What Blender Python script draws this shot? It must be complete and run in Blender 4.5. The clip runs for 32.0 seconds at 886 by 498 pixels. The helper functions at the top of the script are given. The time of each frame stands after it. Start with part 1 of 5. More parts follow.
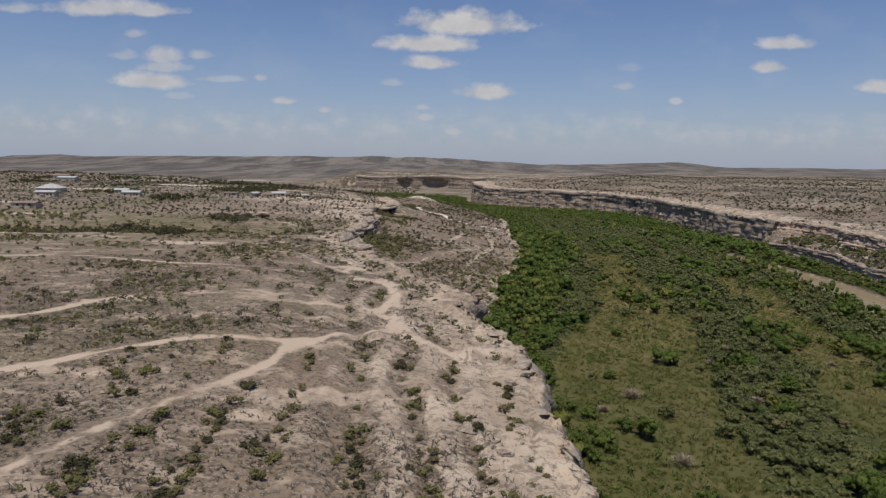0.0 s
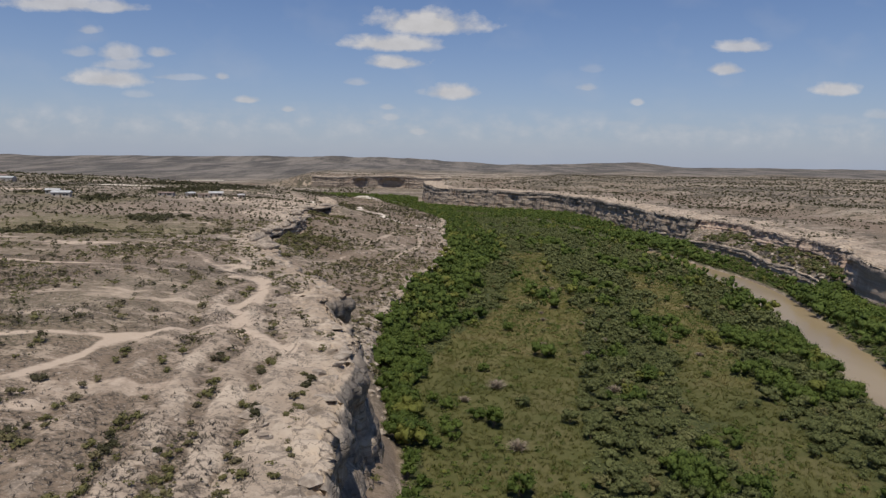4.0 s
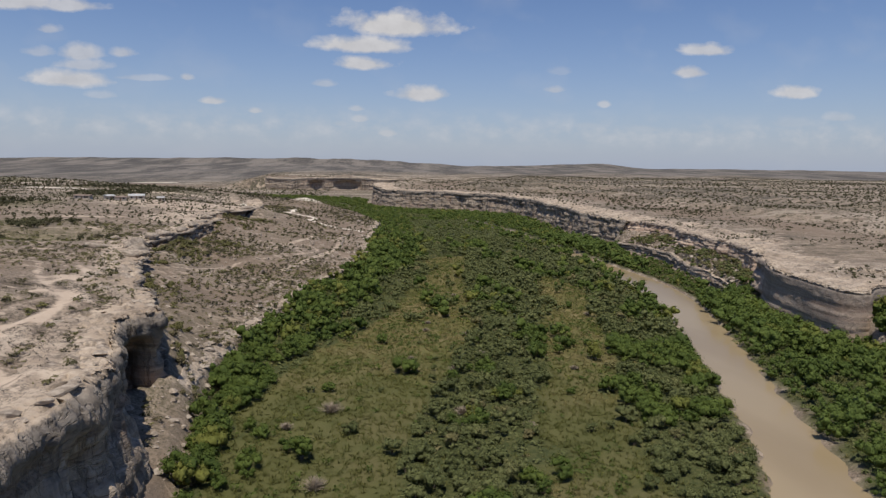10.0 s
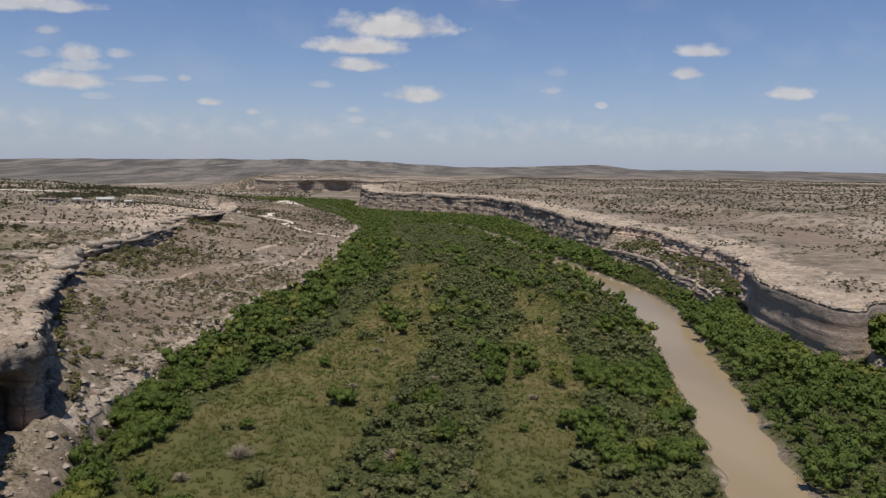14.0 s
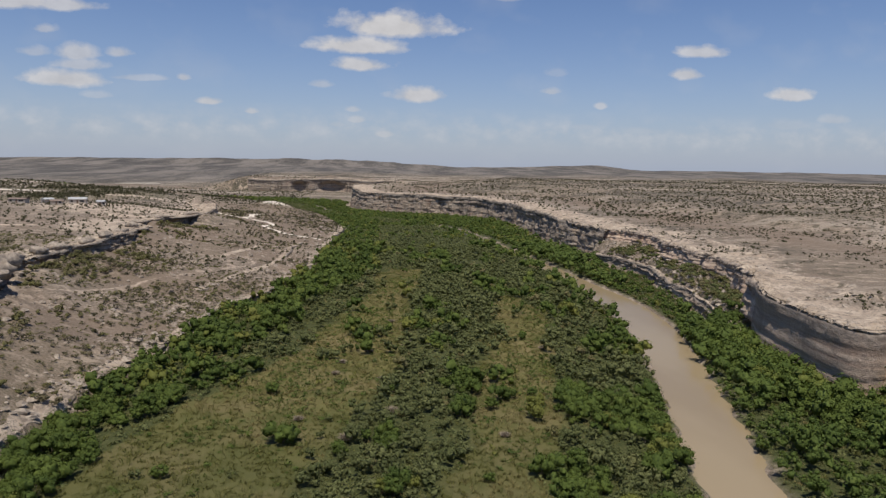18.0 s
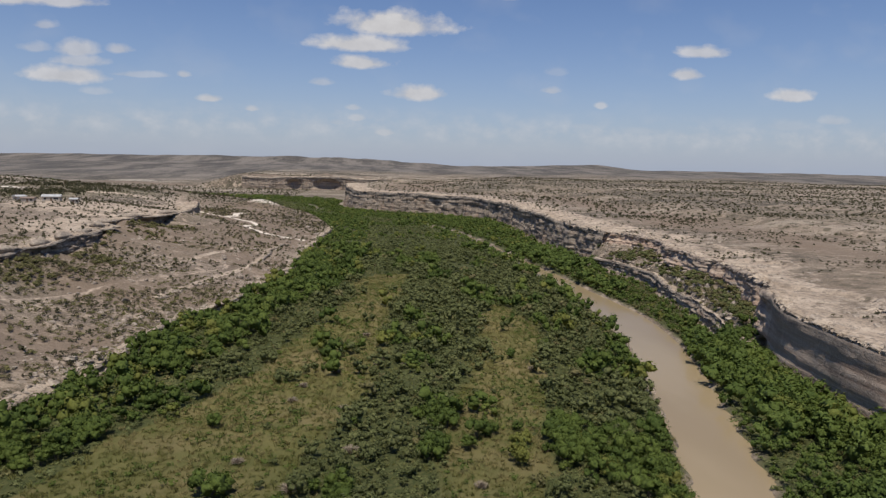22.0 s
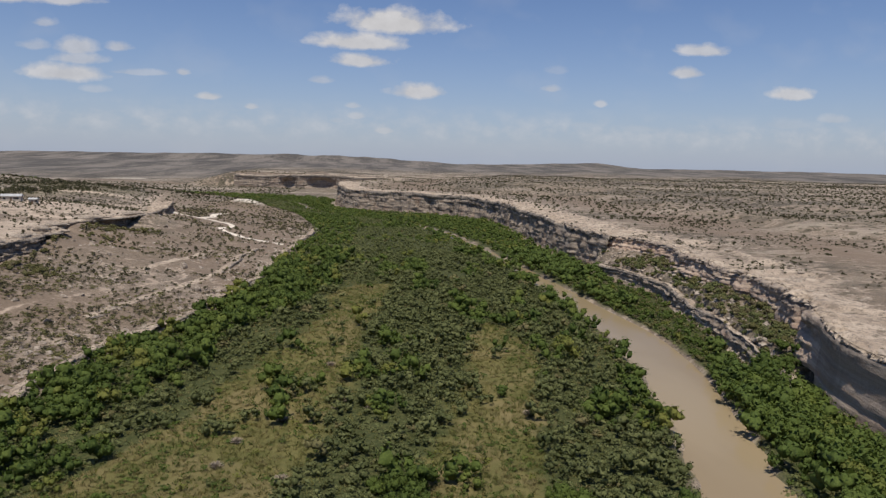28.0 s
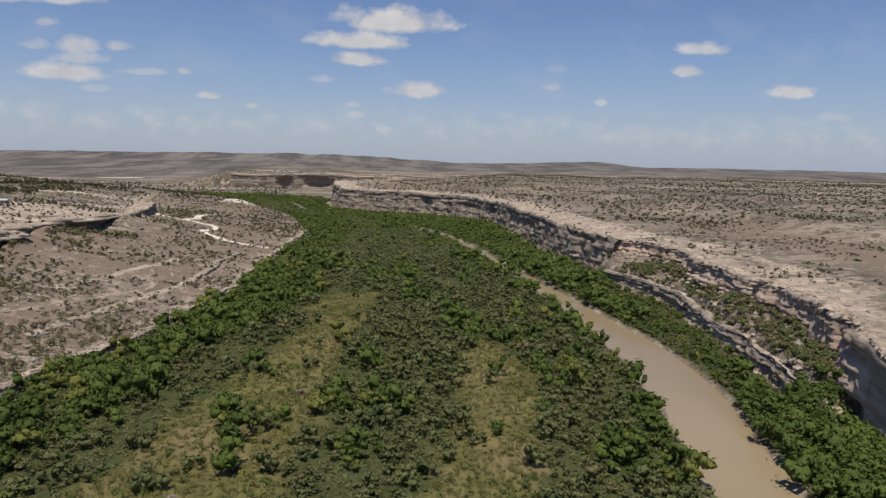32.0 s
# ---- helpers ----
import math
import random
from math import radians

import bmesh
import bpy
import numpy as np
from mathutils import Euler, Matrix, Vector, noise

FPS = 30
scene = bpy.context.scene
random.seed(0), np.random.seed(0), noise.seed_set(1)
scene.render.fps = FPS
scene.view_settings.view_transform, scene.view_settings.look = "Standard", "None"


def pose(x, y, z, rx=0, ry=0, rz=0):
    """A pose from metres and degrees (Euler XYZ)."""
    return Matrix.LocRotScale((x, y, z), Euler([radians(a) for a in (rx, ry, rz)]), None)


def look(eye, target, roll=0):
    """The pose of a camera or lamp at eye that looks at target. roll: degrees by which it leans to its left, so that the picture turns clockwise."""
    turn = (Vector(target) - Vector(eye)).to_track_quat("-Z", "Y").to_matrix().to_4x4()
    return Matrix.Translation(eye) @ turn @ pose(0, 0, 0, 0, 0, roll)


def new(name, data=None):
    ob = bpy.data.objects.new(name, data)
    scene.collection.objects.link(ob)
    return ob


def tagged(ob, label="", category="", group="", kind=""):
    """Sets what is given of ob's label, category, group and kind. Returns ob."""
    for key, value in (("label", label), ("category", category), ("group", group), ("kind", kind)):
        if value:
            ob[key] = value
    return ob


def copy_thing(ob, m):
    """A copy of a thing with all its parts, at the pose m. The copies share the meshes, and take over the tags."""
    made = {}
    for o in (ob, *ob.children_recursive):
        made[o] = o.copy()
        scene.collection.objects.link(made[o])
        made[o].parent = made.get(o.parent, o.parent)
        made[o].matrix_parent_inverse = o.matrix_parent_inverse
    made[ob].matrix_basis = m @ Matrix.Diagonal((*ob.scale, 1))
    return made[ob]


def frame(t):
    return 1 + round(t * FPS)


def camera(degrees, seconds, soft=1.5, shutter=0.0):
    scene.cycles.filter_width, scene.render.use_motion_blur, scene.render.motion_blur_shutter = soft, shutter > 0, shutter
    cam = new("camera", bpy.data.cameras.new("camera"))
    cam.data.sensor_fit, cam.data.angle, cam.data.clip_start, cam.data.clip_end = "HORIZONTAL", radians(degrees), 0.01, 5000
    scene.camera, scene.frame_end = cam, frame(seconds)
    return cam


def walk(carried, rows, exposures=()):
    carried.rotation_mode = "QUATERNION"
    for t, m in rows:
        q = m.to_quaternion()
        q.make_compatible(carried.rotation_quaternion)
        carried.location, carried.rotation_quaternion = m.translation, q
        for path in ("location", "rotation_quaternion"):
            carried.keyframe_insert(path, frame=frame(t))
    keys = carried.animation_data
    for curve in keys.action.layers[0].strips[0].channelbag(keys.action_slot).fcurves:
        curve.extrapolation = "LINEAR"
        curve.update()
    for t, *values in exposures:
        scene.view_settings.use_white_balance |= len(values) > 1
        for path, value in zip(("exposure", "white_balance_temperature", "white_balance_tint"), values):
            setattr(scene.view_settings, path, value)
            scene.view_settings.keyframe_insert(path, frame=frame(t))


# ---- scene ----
cam = camera(66.9, 32.0, soft=1.35)
METRES, EYE, TILT, LEAN, TURN = 160.0, 44.48, 0.0, 0.7, 0.4
ROWS = [
    (0.0, 0.0, 0.0, 0.0, 0.2, -7.42, -1.51),
    (0.5, 0.0141, -0.006, 0.0002, -0.17, -7.43, -1.56),
    (1.0, 0.0286, -0.011, 0.0006, -0.56, -7.43, -1.6),
    (1.5, 0.0434, -0.0155, 0.0012, -0.93, -7.42, -1.58),
    (2.0, 0.0583, -0.0197, 0.0012, -1.28, -7.44, -1.6),
    (2.5, 0.0741, -0.0229, 0.0019, -1.67, -7.41, -1.58),
    (3.0, 0.0898, -0.0256, 0.0025, -2.03, -7.39, -1.62),
    (3.5, 0.1048, -0.0271, 0.0025, -2.39, -7.36, -1.59),
    (5.5, 0.1658, -0.0227, 0.004, -3.93, -7.3, -1.53),
    (6.0, 0.1812, -0.0182, 0.0043, -4.37, -7.26, -1.55),
    (6.5, 0.1962, -0.0128, 0.0047, -4.67, -7.23, -1.55),
    (7.0, 0.21, -0.0065, 0.0048, -4.89, -7.23, -1.53),
    (7.5, 0.2233, 0.0002, 0.0048, -5.03, -7.21, -1.52),
    (8.0, 0.2361, 0.0077, 0.0046, -5.13, -7.2, -1.48),
    (8.5, 0.2487, 0.016, 0.0043, -5.2, -7.19, -1.49),
    (9.0, 0.2612, 0.0249, 0.004, -5.26, -7.17, -1.48),
    (9.5, 0.2736, 0.0346, 0.0039, -5.29, -7.16, -1.51),
    (10.0, 0.2854, 0.0449, 0.0037, -5.34, -7.14, -1.47),
    (10.5, 0.2968, 0.056, 0.0041, -5.38, -7.13, -1.48),
    (11.0, 0.3075, 0.0679, 0.0046, -5.42, -7.11, -1.44),
    (11.5, 0.3177, 0.0799, 0.0053, -5.45, -7.1, -1.42),
    (12.0, 0.3277, 0.0925, 0.0057, -5.5, -7.07, -1.42),
    (12.5, 0.3373, 0.1053, 0.0066, -5.52, -7.06, -1.4),
    (13.0, 0.3465, 0.1183, 0.0071, -5.52, -7.05, -1.42),
    (13.5, 0.3554, 0.1315, 0.0079, -5.55, -7.03, -1.41),
    (14.0, 0.3636, 0.1444, 0.0091, -5.56, -7.04, -1.46),
    (14.5, 0.3712, 0.1575, 0.0105, -5.56, -7.04, -1.53),
    (16.5, 0.3993, 0.2131, 0.0115, -5.62, -7.05, -1.61),
    (17.0, 0.406, 0.2273, 0.0112, -5.63, -7.04, -1.62),
    (17.5, 0.4124, 0.2417, 0.0107, -5.63, -7.04, -1.64),
    (18.0, 0.4187, 0.2564, 0.01, -5.63, -7.04, -1.66),
    (18.5, 0.4243, 0.2701, 0.0098, -5.64, -7.05, -1.71),
    (19.0, 0.4298, 0.2848, 0.0094, -5.66, -7.06, -1.73),
    (19.5, 0.4354, 0.2995, 0.0092, -5.66, -7.07, -1.76),
    (20.0, 0.4406, 0.3144, 0.0091, -5.65, -7.1, -1.84),
    (20.5, 0.4461, 0.3295, 0.0089, -5.64, -7.1, -1.87),
    (21.0, 0.4511, 0.3446, 0.0088, -5.64, -7.12, -1.91),
    (21.5, 0.456, 0.3595, 0.0088, -5.64, -7.12, -1.96),
    (22.0, 0.4607, 0.3745, 0.0085, -5.64, -7.15, -2.0),
    (22.5, 0.4652, 0.3896, 0.0087, -5.65, -7.17, -2.05),
    (23.0, 0.4696, 0.4048, 0.0086, -5.64, -7.18, -2.07),
    (23.5, 0.4739, 0.4199, 0.0086, -5.64, -7.19, -2.09),
    (24.0, 0.4781, 0.4351, 0.0085, -5.63, -7.2, -2.13),
    (24.5, 0.4821, 0.4503, 0.0084, -5.64, -7.21, -2.13),
    (25.0, 0.4859, 0.4654, 0.0081, -5.65, -7.22, -2.12),
    (25.5, 0.4897, 0.4806, 0.0077, -5.64, -7.23, -2.13),
    (27.5, 0.5037, 0.5412, 0.0068, -5.67, -7.28, -2.06),
    (28.0, 0.5074, 0.5566, 0.0067, -5.67, -7.3, -2.04),
    (28.5, 0.5111, 0.572, 0.0066, -5.66, -7.31, -2.01),
    (29.0, 0.5147, 0.5873, 0.0063, -5.65, -7.32, -2.0),
    (29.5, 0.5184, 0.6025, 0.0061, -5.65, -7.34, -1.99),
    (30.0, 0.522, 0.6179, 0.0059, -5.65, -7.35, -1.98),
    (30.5, 0.5257, 0.6331, 0.0054, -5.63, -7.36, -1.97),
    (31.0, 0.5294, 0.6484, 0.0054, -5.62, -7.37, -1.96),
    (31.5, 0.533, 0.6636, 0.0052, -5.62, -7.38, -1.96),
    (32.0, 0.5364, 0.679, 0.005, -5.63, -7.39, -1.96),
]
walk(cam, [(t, pose(0, 0, EYE, TILT, LEAN, TURN) @ pose(METRES * x, METRES * y, METRES * z, 90 + pitch, roll, yaw)) for t, x, y, z, yaw, pitch, roll in ROWS],
     exposures=((0.0, -0.16), (4.0, -0.1), (9.0, 0.0), (32.0, 0.0)))

# ---- light ----
SUN_EL, SUN_AZ = 69.0, 193.0          # degrees up; degrees clockwise from straight ahead (+y)
world = bpy.data.worlds.new("sky")
scene.world = world
world.use_nodes = True
W = world.node_tree
W.nodes.clear()


def wn(kind, **inputs):
    n = W.nodes.new(kind)
    for k, v in inputs.items():
        n.inputs[int(k[1:]) if k[0] == "i" and k[1:].isdigit() else k].default_value = v
    return n


def wmath(op, a, b=None, c=None, clamp=False):
    n = W.nodes.new("ShaderNodeMath")
    n.operation, n.use_clamp = op, clamp
    for i, v in enumerate((a, b, c)):
        if v is None:
            continue
        if isinstance(v, (int, float)):
            n.inputs[i].default_value = v
        else:
            W.links.new(v, n.inputs[i])
    return n.outputs[0]


def wvec(op, a, b):
    n = W.nodes.new("ShaderNodeVectorMath")
    n.operation = op
    for i, v in enumerate((a, b)):
        if isinstance(v, tuple):
            n.inputs[i].default_value = v
        else:
            W.links.new(v, n.inputs[i])
    return n


sky = W.nodes.new("ShaderNodeTexSky")
sky.sky_type, sky.sun_disc = "NISHITA", False
sky.sun_elevation, sky.sun_rotation = radians(SUN_EL), radians(SUN_AZ)
sky.air_density, sky.dust_density, sky.ozone_density, sky.altitude = 1.0, 0.35, 2.5, 600
sky_bg = wn("ShaderNodeBackground", Strength=0.085)
hue = wn("ShaderNodeHueSaturation", Saturation=1.12, Value=0.92)
W.links.new(sky.outputs[0], hue.inputs["Color"])
# clouds stand in the sky by their bearing: u to the right, v up, both as tangents from straight ahead
tc = W.nodes.new("ShaderNodeTexCoord")
sep = W.nodes.new("ShaderNodeSeparateXYZ")
W.links.new(tc.outputs["Generated"], sep.inputs[0])
ahead = wmath("MAXIMUM", sep.outputs[1], 0.05)
cu, cv = wmath("DIVIDE", sep.outputs[0], ahead), wmath("DIVIDE", sep.outputs[2], ahead)
uv = W.nodes.new("ShaderNodeCombineXYZ")
W.links.new(cu, uv.inputs[0]), W.links.new(cv, uv.inputs[1])
haze = W.nodes.new("ShaderNodeMix")
haze.data_type = "RGBA"
W.links.new(wmath("MULTIPLY", wmath("POWER", 2.718, wmath("MULTIPLY", wmath("ABSOLUTE", sep.outputs[2]), -9.0)), 0.92), haze.inputs[0])
deep = wvec("MULTIPLY", hue.outputs[0], (0.98, 0.99, 1.17))
W.links.new(deep.outputs[0], haze.inputs[6])
haze.inputs[7].default_value = (4.15, 4.75, 6.0, 1.0)
W.links.new(haze.outputs[2], sky_bg.inputs[0])
n1 = wn("ShaderNodeTexNoise", Scale=26.0, Detail=7.0, Roughness=0.56)
n2 = wn("ShaderNodeTexNoise", Scale=9.0, Detail=3.0, Roughness=0.5)
stretch = wvec("MULTIPLY", uv.outputs[0], (1.0, 1.45, 1.0))
W.links.new(stretch.outputs[0], n1.inputs["Vector"]), W.links.new(stretch.outputs[0], n2.inputs["Vector"])
# u, v, half width, half height, thickness of each cloud
CLOUDS = (
    (-0.0133, 0.2042, 0.0946, 0.0253, 1.00),
    (-0.0613, 0.1725, 0.0819, 0.0169, 0.95),
    (-0.0612, 0.1457, 0.0490, 0.0135, 0.90),
    (0.0245, 0.1049, 0.0490, 0.0152, 0.90),
    (-0.4677, 0.1154, 0.0659, 0.0169, 0.85),
    (-0.4511, 0.1517, 0.0338, 0.0186, 0.70),
    (-0.4482, 0.1344, 0.0422, 0.0127, 0.60),
    (-0.3951, 0.1516, 0.0203, 0.0101, 0.60),
    (-0.3700, 0.1166, 0.0507, 0.0059, 0.40),
    (-0.3089, 0.1195, 0.0118, 0.0076, 0.60),
    (-0.2735, 0.0872, 0.0220, 0.0076, 0.75),
    (-0.2151, 0.0741, 0.0118, 0.0059, 0.60),
    (-0.1172, 0.1153, 0.0203, 0.0076, 0.40),
    (-0.0707, 0.0802, 0.0127, 0.0059, 0.45),
    (-0.0658, 0.0658, 0.0152, 0.0076, 0.50),
    (-0.0257, 0.0460, 0.0169, 0.0076, 0.50),
    (0.4528, 0.1789, 0.0473, 0.0127, 0.80),
    (0.4287, 0.1458, 0.0321, 0.0127, 0.80),
    (0.5994, 0.1197, 0.0389, 0.0144, 0.85),
    (0.2216, 0.1139, 0.0169, 0.0076, 0.50),
    (0.2980, 0.0941, 0.0101, 0.0068, 0.60),
    (0.6721, 0.0827, 0.0296, 0.0101, 0.35),
    (0.7519, 0.2299, 0.0135, 0.0076, 0.35),
    (0.2280, 0.1419, 0.0220, 0.0101, 0.20),
    (-0.4277, 0.0915, 0.0211, 0.0068, 0.30),
    (0.5944, 0.0744, 0.0507, 0.0135, 0.20),
    (-0.5066, 0.1495, 0.0253, 0.0101, 0.40),
    (0.3620, 0.0593, 0.0422, 0.0084, 0.20),
    (0.2745, 0.0627, 0.0338, 0.0068, 0.20),
    (-0.3574, 0.0454, 0.0169, 0.0051, 0.20),
    (-0.0933, 0.0586, 0.0169, 0.0068, 0.25),
    (-0.5350, 0.2180, 0.0850, 0.0180, 0.85),
    (-0.4650, 0.2140, 0.0560, 0.0130, 0.80),
    (-0.6600, 0.2150, 0.0350, 0.0110, 0.60),
    (-0.4930, 0.1800, 0.0200, 0.0090, 0.50),
    (0.1500, 0.2440, 0.0260, 0.0070, 0.35),
)
cover = None
for u0, v0, hw, hh, thick in CLOUDS:
    d = wvec("SUBTRACT", uv.outputs[0], (u0 + 0.03, v0 - 0.45 * hh, 0.0))
    e = wvec("MULTIPLY", d.outputs[0], (0.95 / hw, 0.86 / hh, 0.0))
    ln = W.nodes.new("ShaderNodeVectorMath")
    ln.operation = "LENGTH"
    W.links.new(e.outputs[0], ln.inputs[0])
    up = W.nodes.new("ShaderNodeSeparateXYZ")
    W.links.new(e.outputs[0], up.inputs[0])
    flat = wmath("MAXIMUM", wmath("MULTIPLY", up.outputs[1], -1.15), 0.0)      # flat base
    r = wmath("ADD", ln.outputs["Value"], flat)
    body = wmath("MULTIPLY", wmath("SUBTRACT", 1.02, r), 1.0)
    ragged = wmath("ADD", body, wmath("MULTIPLY", wmath("SUBTRACT", n1.outputs["Fac"], 0.5), 1.5))
    dens = wmath("MULTIPLY", wmath("MULTIPLY", ragged, 1.8, clamp=True), thick)
    cover = dens if cover is None else wmath("MAXIMUM", cover, dens)
# a thin band of far cloud low over the horizon
low = wmath("SUBTRACT", 1.0, wmath("ABSOLUTE", wmath("DIVIDE", wmath("SUBTRACT", cv, 0.052), 0.034)), clamp=True)
band = wmath("MULTIPLY", wmath("MULTIPLY", wmath("SUBTRACT", n1.outputs["Fac"], 0.40), 2.6, clamp=True), wmath("MULTIPLY", low, 0.6))
veil = wmath("MULTIPLY", wmath("SUBTRACT", n2.outputs["Fac"], 0.52, clamp=True), 0.5)
cover = wmath("MAXIMUM", wmath("MAXIMUM", cover, band), veil)
cover = wmath("MULTIPLY", cover, wmath("MULTIPLY", wmath("SUBTRACT", sep.outputs[1], 0.05), 4.0, clamp=True))
shade = wmath("ADD", wmath("MULTIPLY", n1.outputs["Fac"], 0.35), 0.5)
cloud_bg = wn("ShaderNodeBackground", Color=(0.84, 0.83, 0.85, 1.0))
W.links.new(shade, cloud_bg.inputs["Strength"])
blend = W.nodes.new("ShaderNodeMixShader")
W.links.new(cover, blend.inputs[0]), W.links.new(sky_bg.outputs[0], blend.inputs[1]), W.links.new(cloud_bg.outputs[0], blend.inputs[2])
W.links.new(blend.outputs[0], wn("ShaderNodeOutputWorld").inputs[0])

sun = new("sun", bpy.data.lights.new("sun", "SUN"))
sun.data.energy, sun.data.angle, sun.data.color = 4.5, radians(0.53), (1.0, 0.93, 0.83)
a, e = radians(SUN_AZ), radians(SUN_EL)
sun.matrix_world = look((0, 0, 300), Vector((0, 0, 300)) - Vector((math.sin(a) * math.cos(e), math.cos(a) * math.cos(e), math.sin(e))))


# ---- materials ----
class Nodes:
    """A material with short ways to add nodes."""

    def __init__(self, name, rough=0.9, spec=0.2):
        self.mat = bpy.data.materials.new(name)
        self.mat.use_nodes = True
        self.t = self.mat.node_tree
        self.bsdf = self.t.nodes["Principled BSDF"]
        self.bsdf.inputs["Roughness"].default_value = rough
        self.bsdf.inputs["Specular IOR Level"].default_value = spec
        self.pos = self.t.nodes.new("ShaderNodeNewGeometry")

    def put(self, v, socket):
        if isinstance(v, (int, float)):
            socket.default_value = v
        elif isinstance(v, tuple):
            socket.default_value = (*v, 1.0) if len(v) == 3 and socket.type == "RGBA" else v
        else:
            self.t.links.new(v, socket)

    def noise(self, scale, detail=4.0, rough=0.55, stretch=(1, 1, 1), vec=None):
        n = self.t.nodes.new("ShaderNodeTexNoise")
        n.inputs["Scale"].default_value, n.inputs["Detail"].default_value, n.inputs["Roughness"].default_value = scale, detail, rough
        m = self.t.nodes.new("ShaderNodeVectorMath")
        m.operation = "MULTIPLY"
        self.put(vec or self.pos.outputs["Position"], m.inputs[0])
        m.inputs[1].default_value = stretch
        self.t.links.new(m.outputs[0], n.inputs["Vector"])
        return n.outputs["Fac"]

    def cells(self, scale, feature="F1", rand=1.0):
        n = self.t.nodes.new("ShaderNodeTexVoronoi")
        n.feature = feature
        n.inputs["Scale"].default_value, n.inputs["Randomness"].default_value = scale, rand
        self.t.links.new(self.pos.outputs["Position"], n.inputs["Vector"])
        return n

    def math(self, op, a, b=None, clamp=False):
        n = self.t.nodes.new("ShaderNodeMath")
        n.operation, n.use_clamp = op, clamp
        self.put(a, n.inputs[0])
        if b is not None:
            self.put(b, n.inputs[1])
        return n.outputs[0]

    def ramp(self, v, lo, hi, a=0.0, b=1.0):
        n = self.t.nodes.new("ShaderNodeMapRange")
        n.interpolation_type = "SMOOTHSTEP"
        for s, x in zip(n.inputs[:5], (v, lo, hi, a, b)):
            self.put(x, s)
        return n.outputs[0]

    def mix(self, f, a, b, how="MIX"):
        n = self.t.nodes.new("ShaderNodeMix")
        n.data_type, n.blend_type = "RGBA", how
        self.put(f, n.inputs[0]), self.put(a, n.inputs[6]), self.put(b, n.inputs[7])
        return n.outputs[2]

    def attr(self, name):
        n = self.t.nodes.new("ShaderNodeAttribute")
        n.attribute_name = name
        return n

    def bump(self, height, strength=0.5, distance=0.3):
        n = self.t.nodes.new("ShaderNodeBump")
        n.inputs["Strength"].default_value, n.inputs["Distance"].default_value = strength, distance
        self.t.links.new(height, n.inputs["Height"])
        self.t.links.new(n.outputs[0], self.bsdf.inputs["Normal"])

    def colour(self, v):
        self.put(v, self.bsdf.inputs["Base Color"])
        return self.mat


def bare_rock(m, mid, fine, grain):
    """Weathered limestone pavement: pale, pitted, with hairline joints and grey lichen."""
    c = m.mix(m.ramp(mid, 0.35, 0.65), (0.325, 0.258, 0.194), (0.470, 0.386, 0.298))
    c = m.mix(m.math("MULTIPLY", m.ramp(m.noise(0.1, 7, 0.7), 0.52, 0.62), 0.5), c, (0.225, 0.172, 0.124))
    vein = m.math("ABSOLUTE", m.math("SUBTRACT", m.noise(0.2, 5, 0.6, (1.0, 0.7, 1.0)), 0.5))
    c = m.mix(m.math("MULTIPLY", m.ramp(vein, 0.012, 0.0), 0.7), c, (0.115, 0.098, 0.080))
    c = m.mix(m.math("MULTIPLY", m.ramp(m.noise(0.35, 6, 0.7), 0.53, 0.62), 0.7), c, (0.155, 0.126, 0.098))
    c = m.mix(m.math("MULTIPLY", m.ramp(grain, 0.58, 0.7), 0.5), c, (0.473, 0.413, 0.344))
    return m.mix(m.math("MULTIPLY", m.ramp(fine, 0.53, 0.63), 0.62), c, (0.135, 0.108, 0.084))


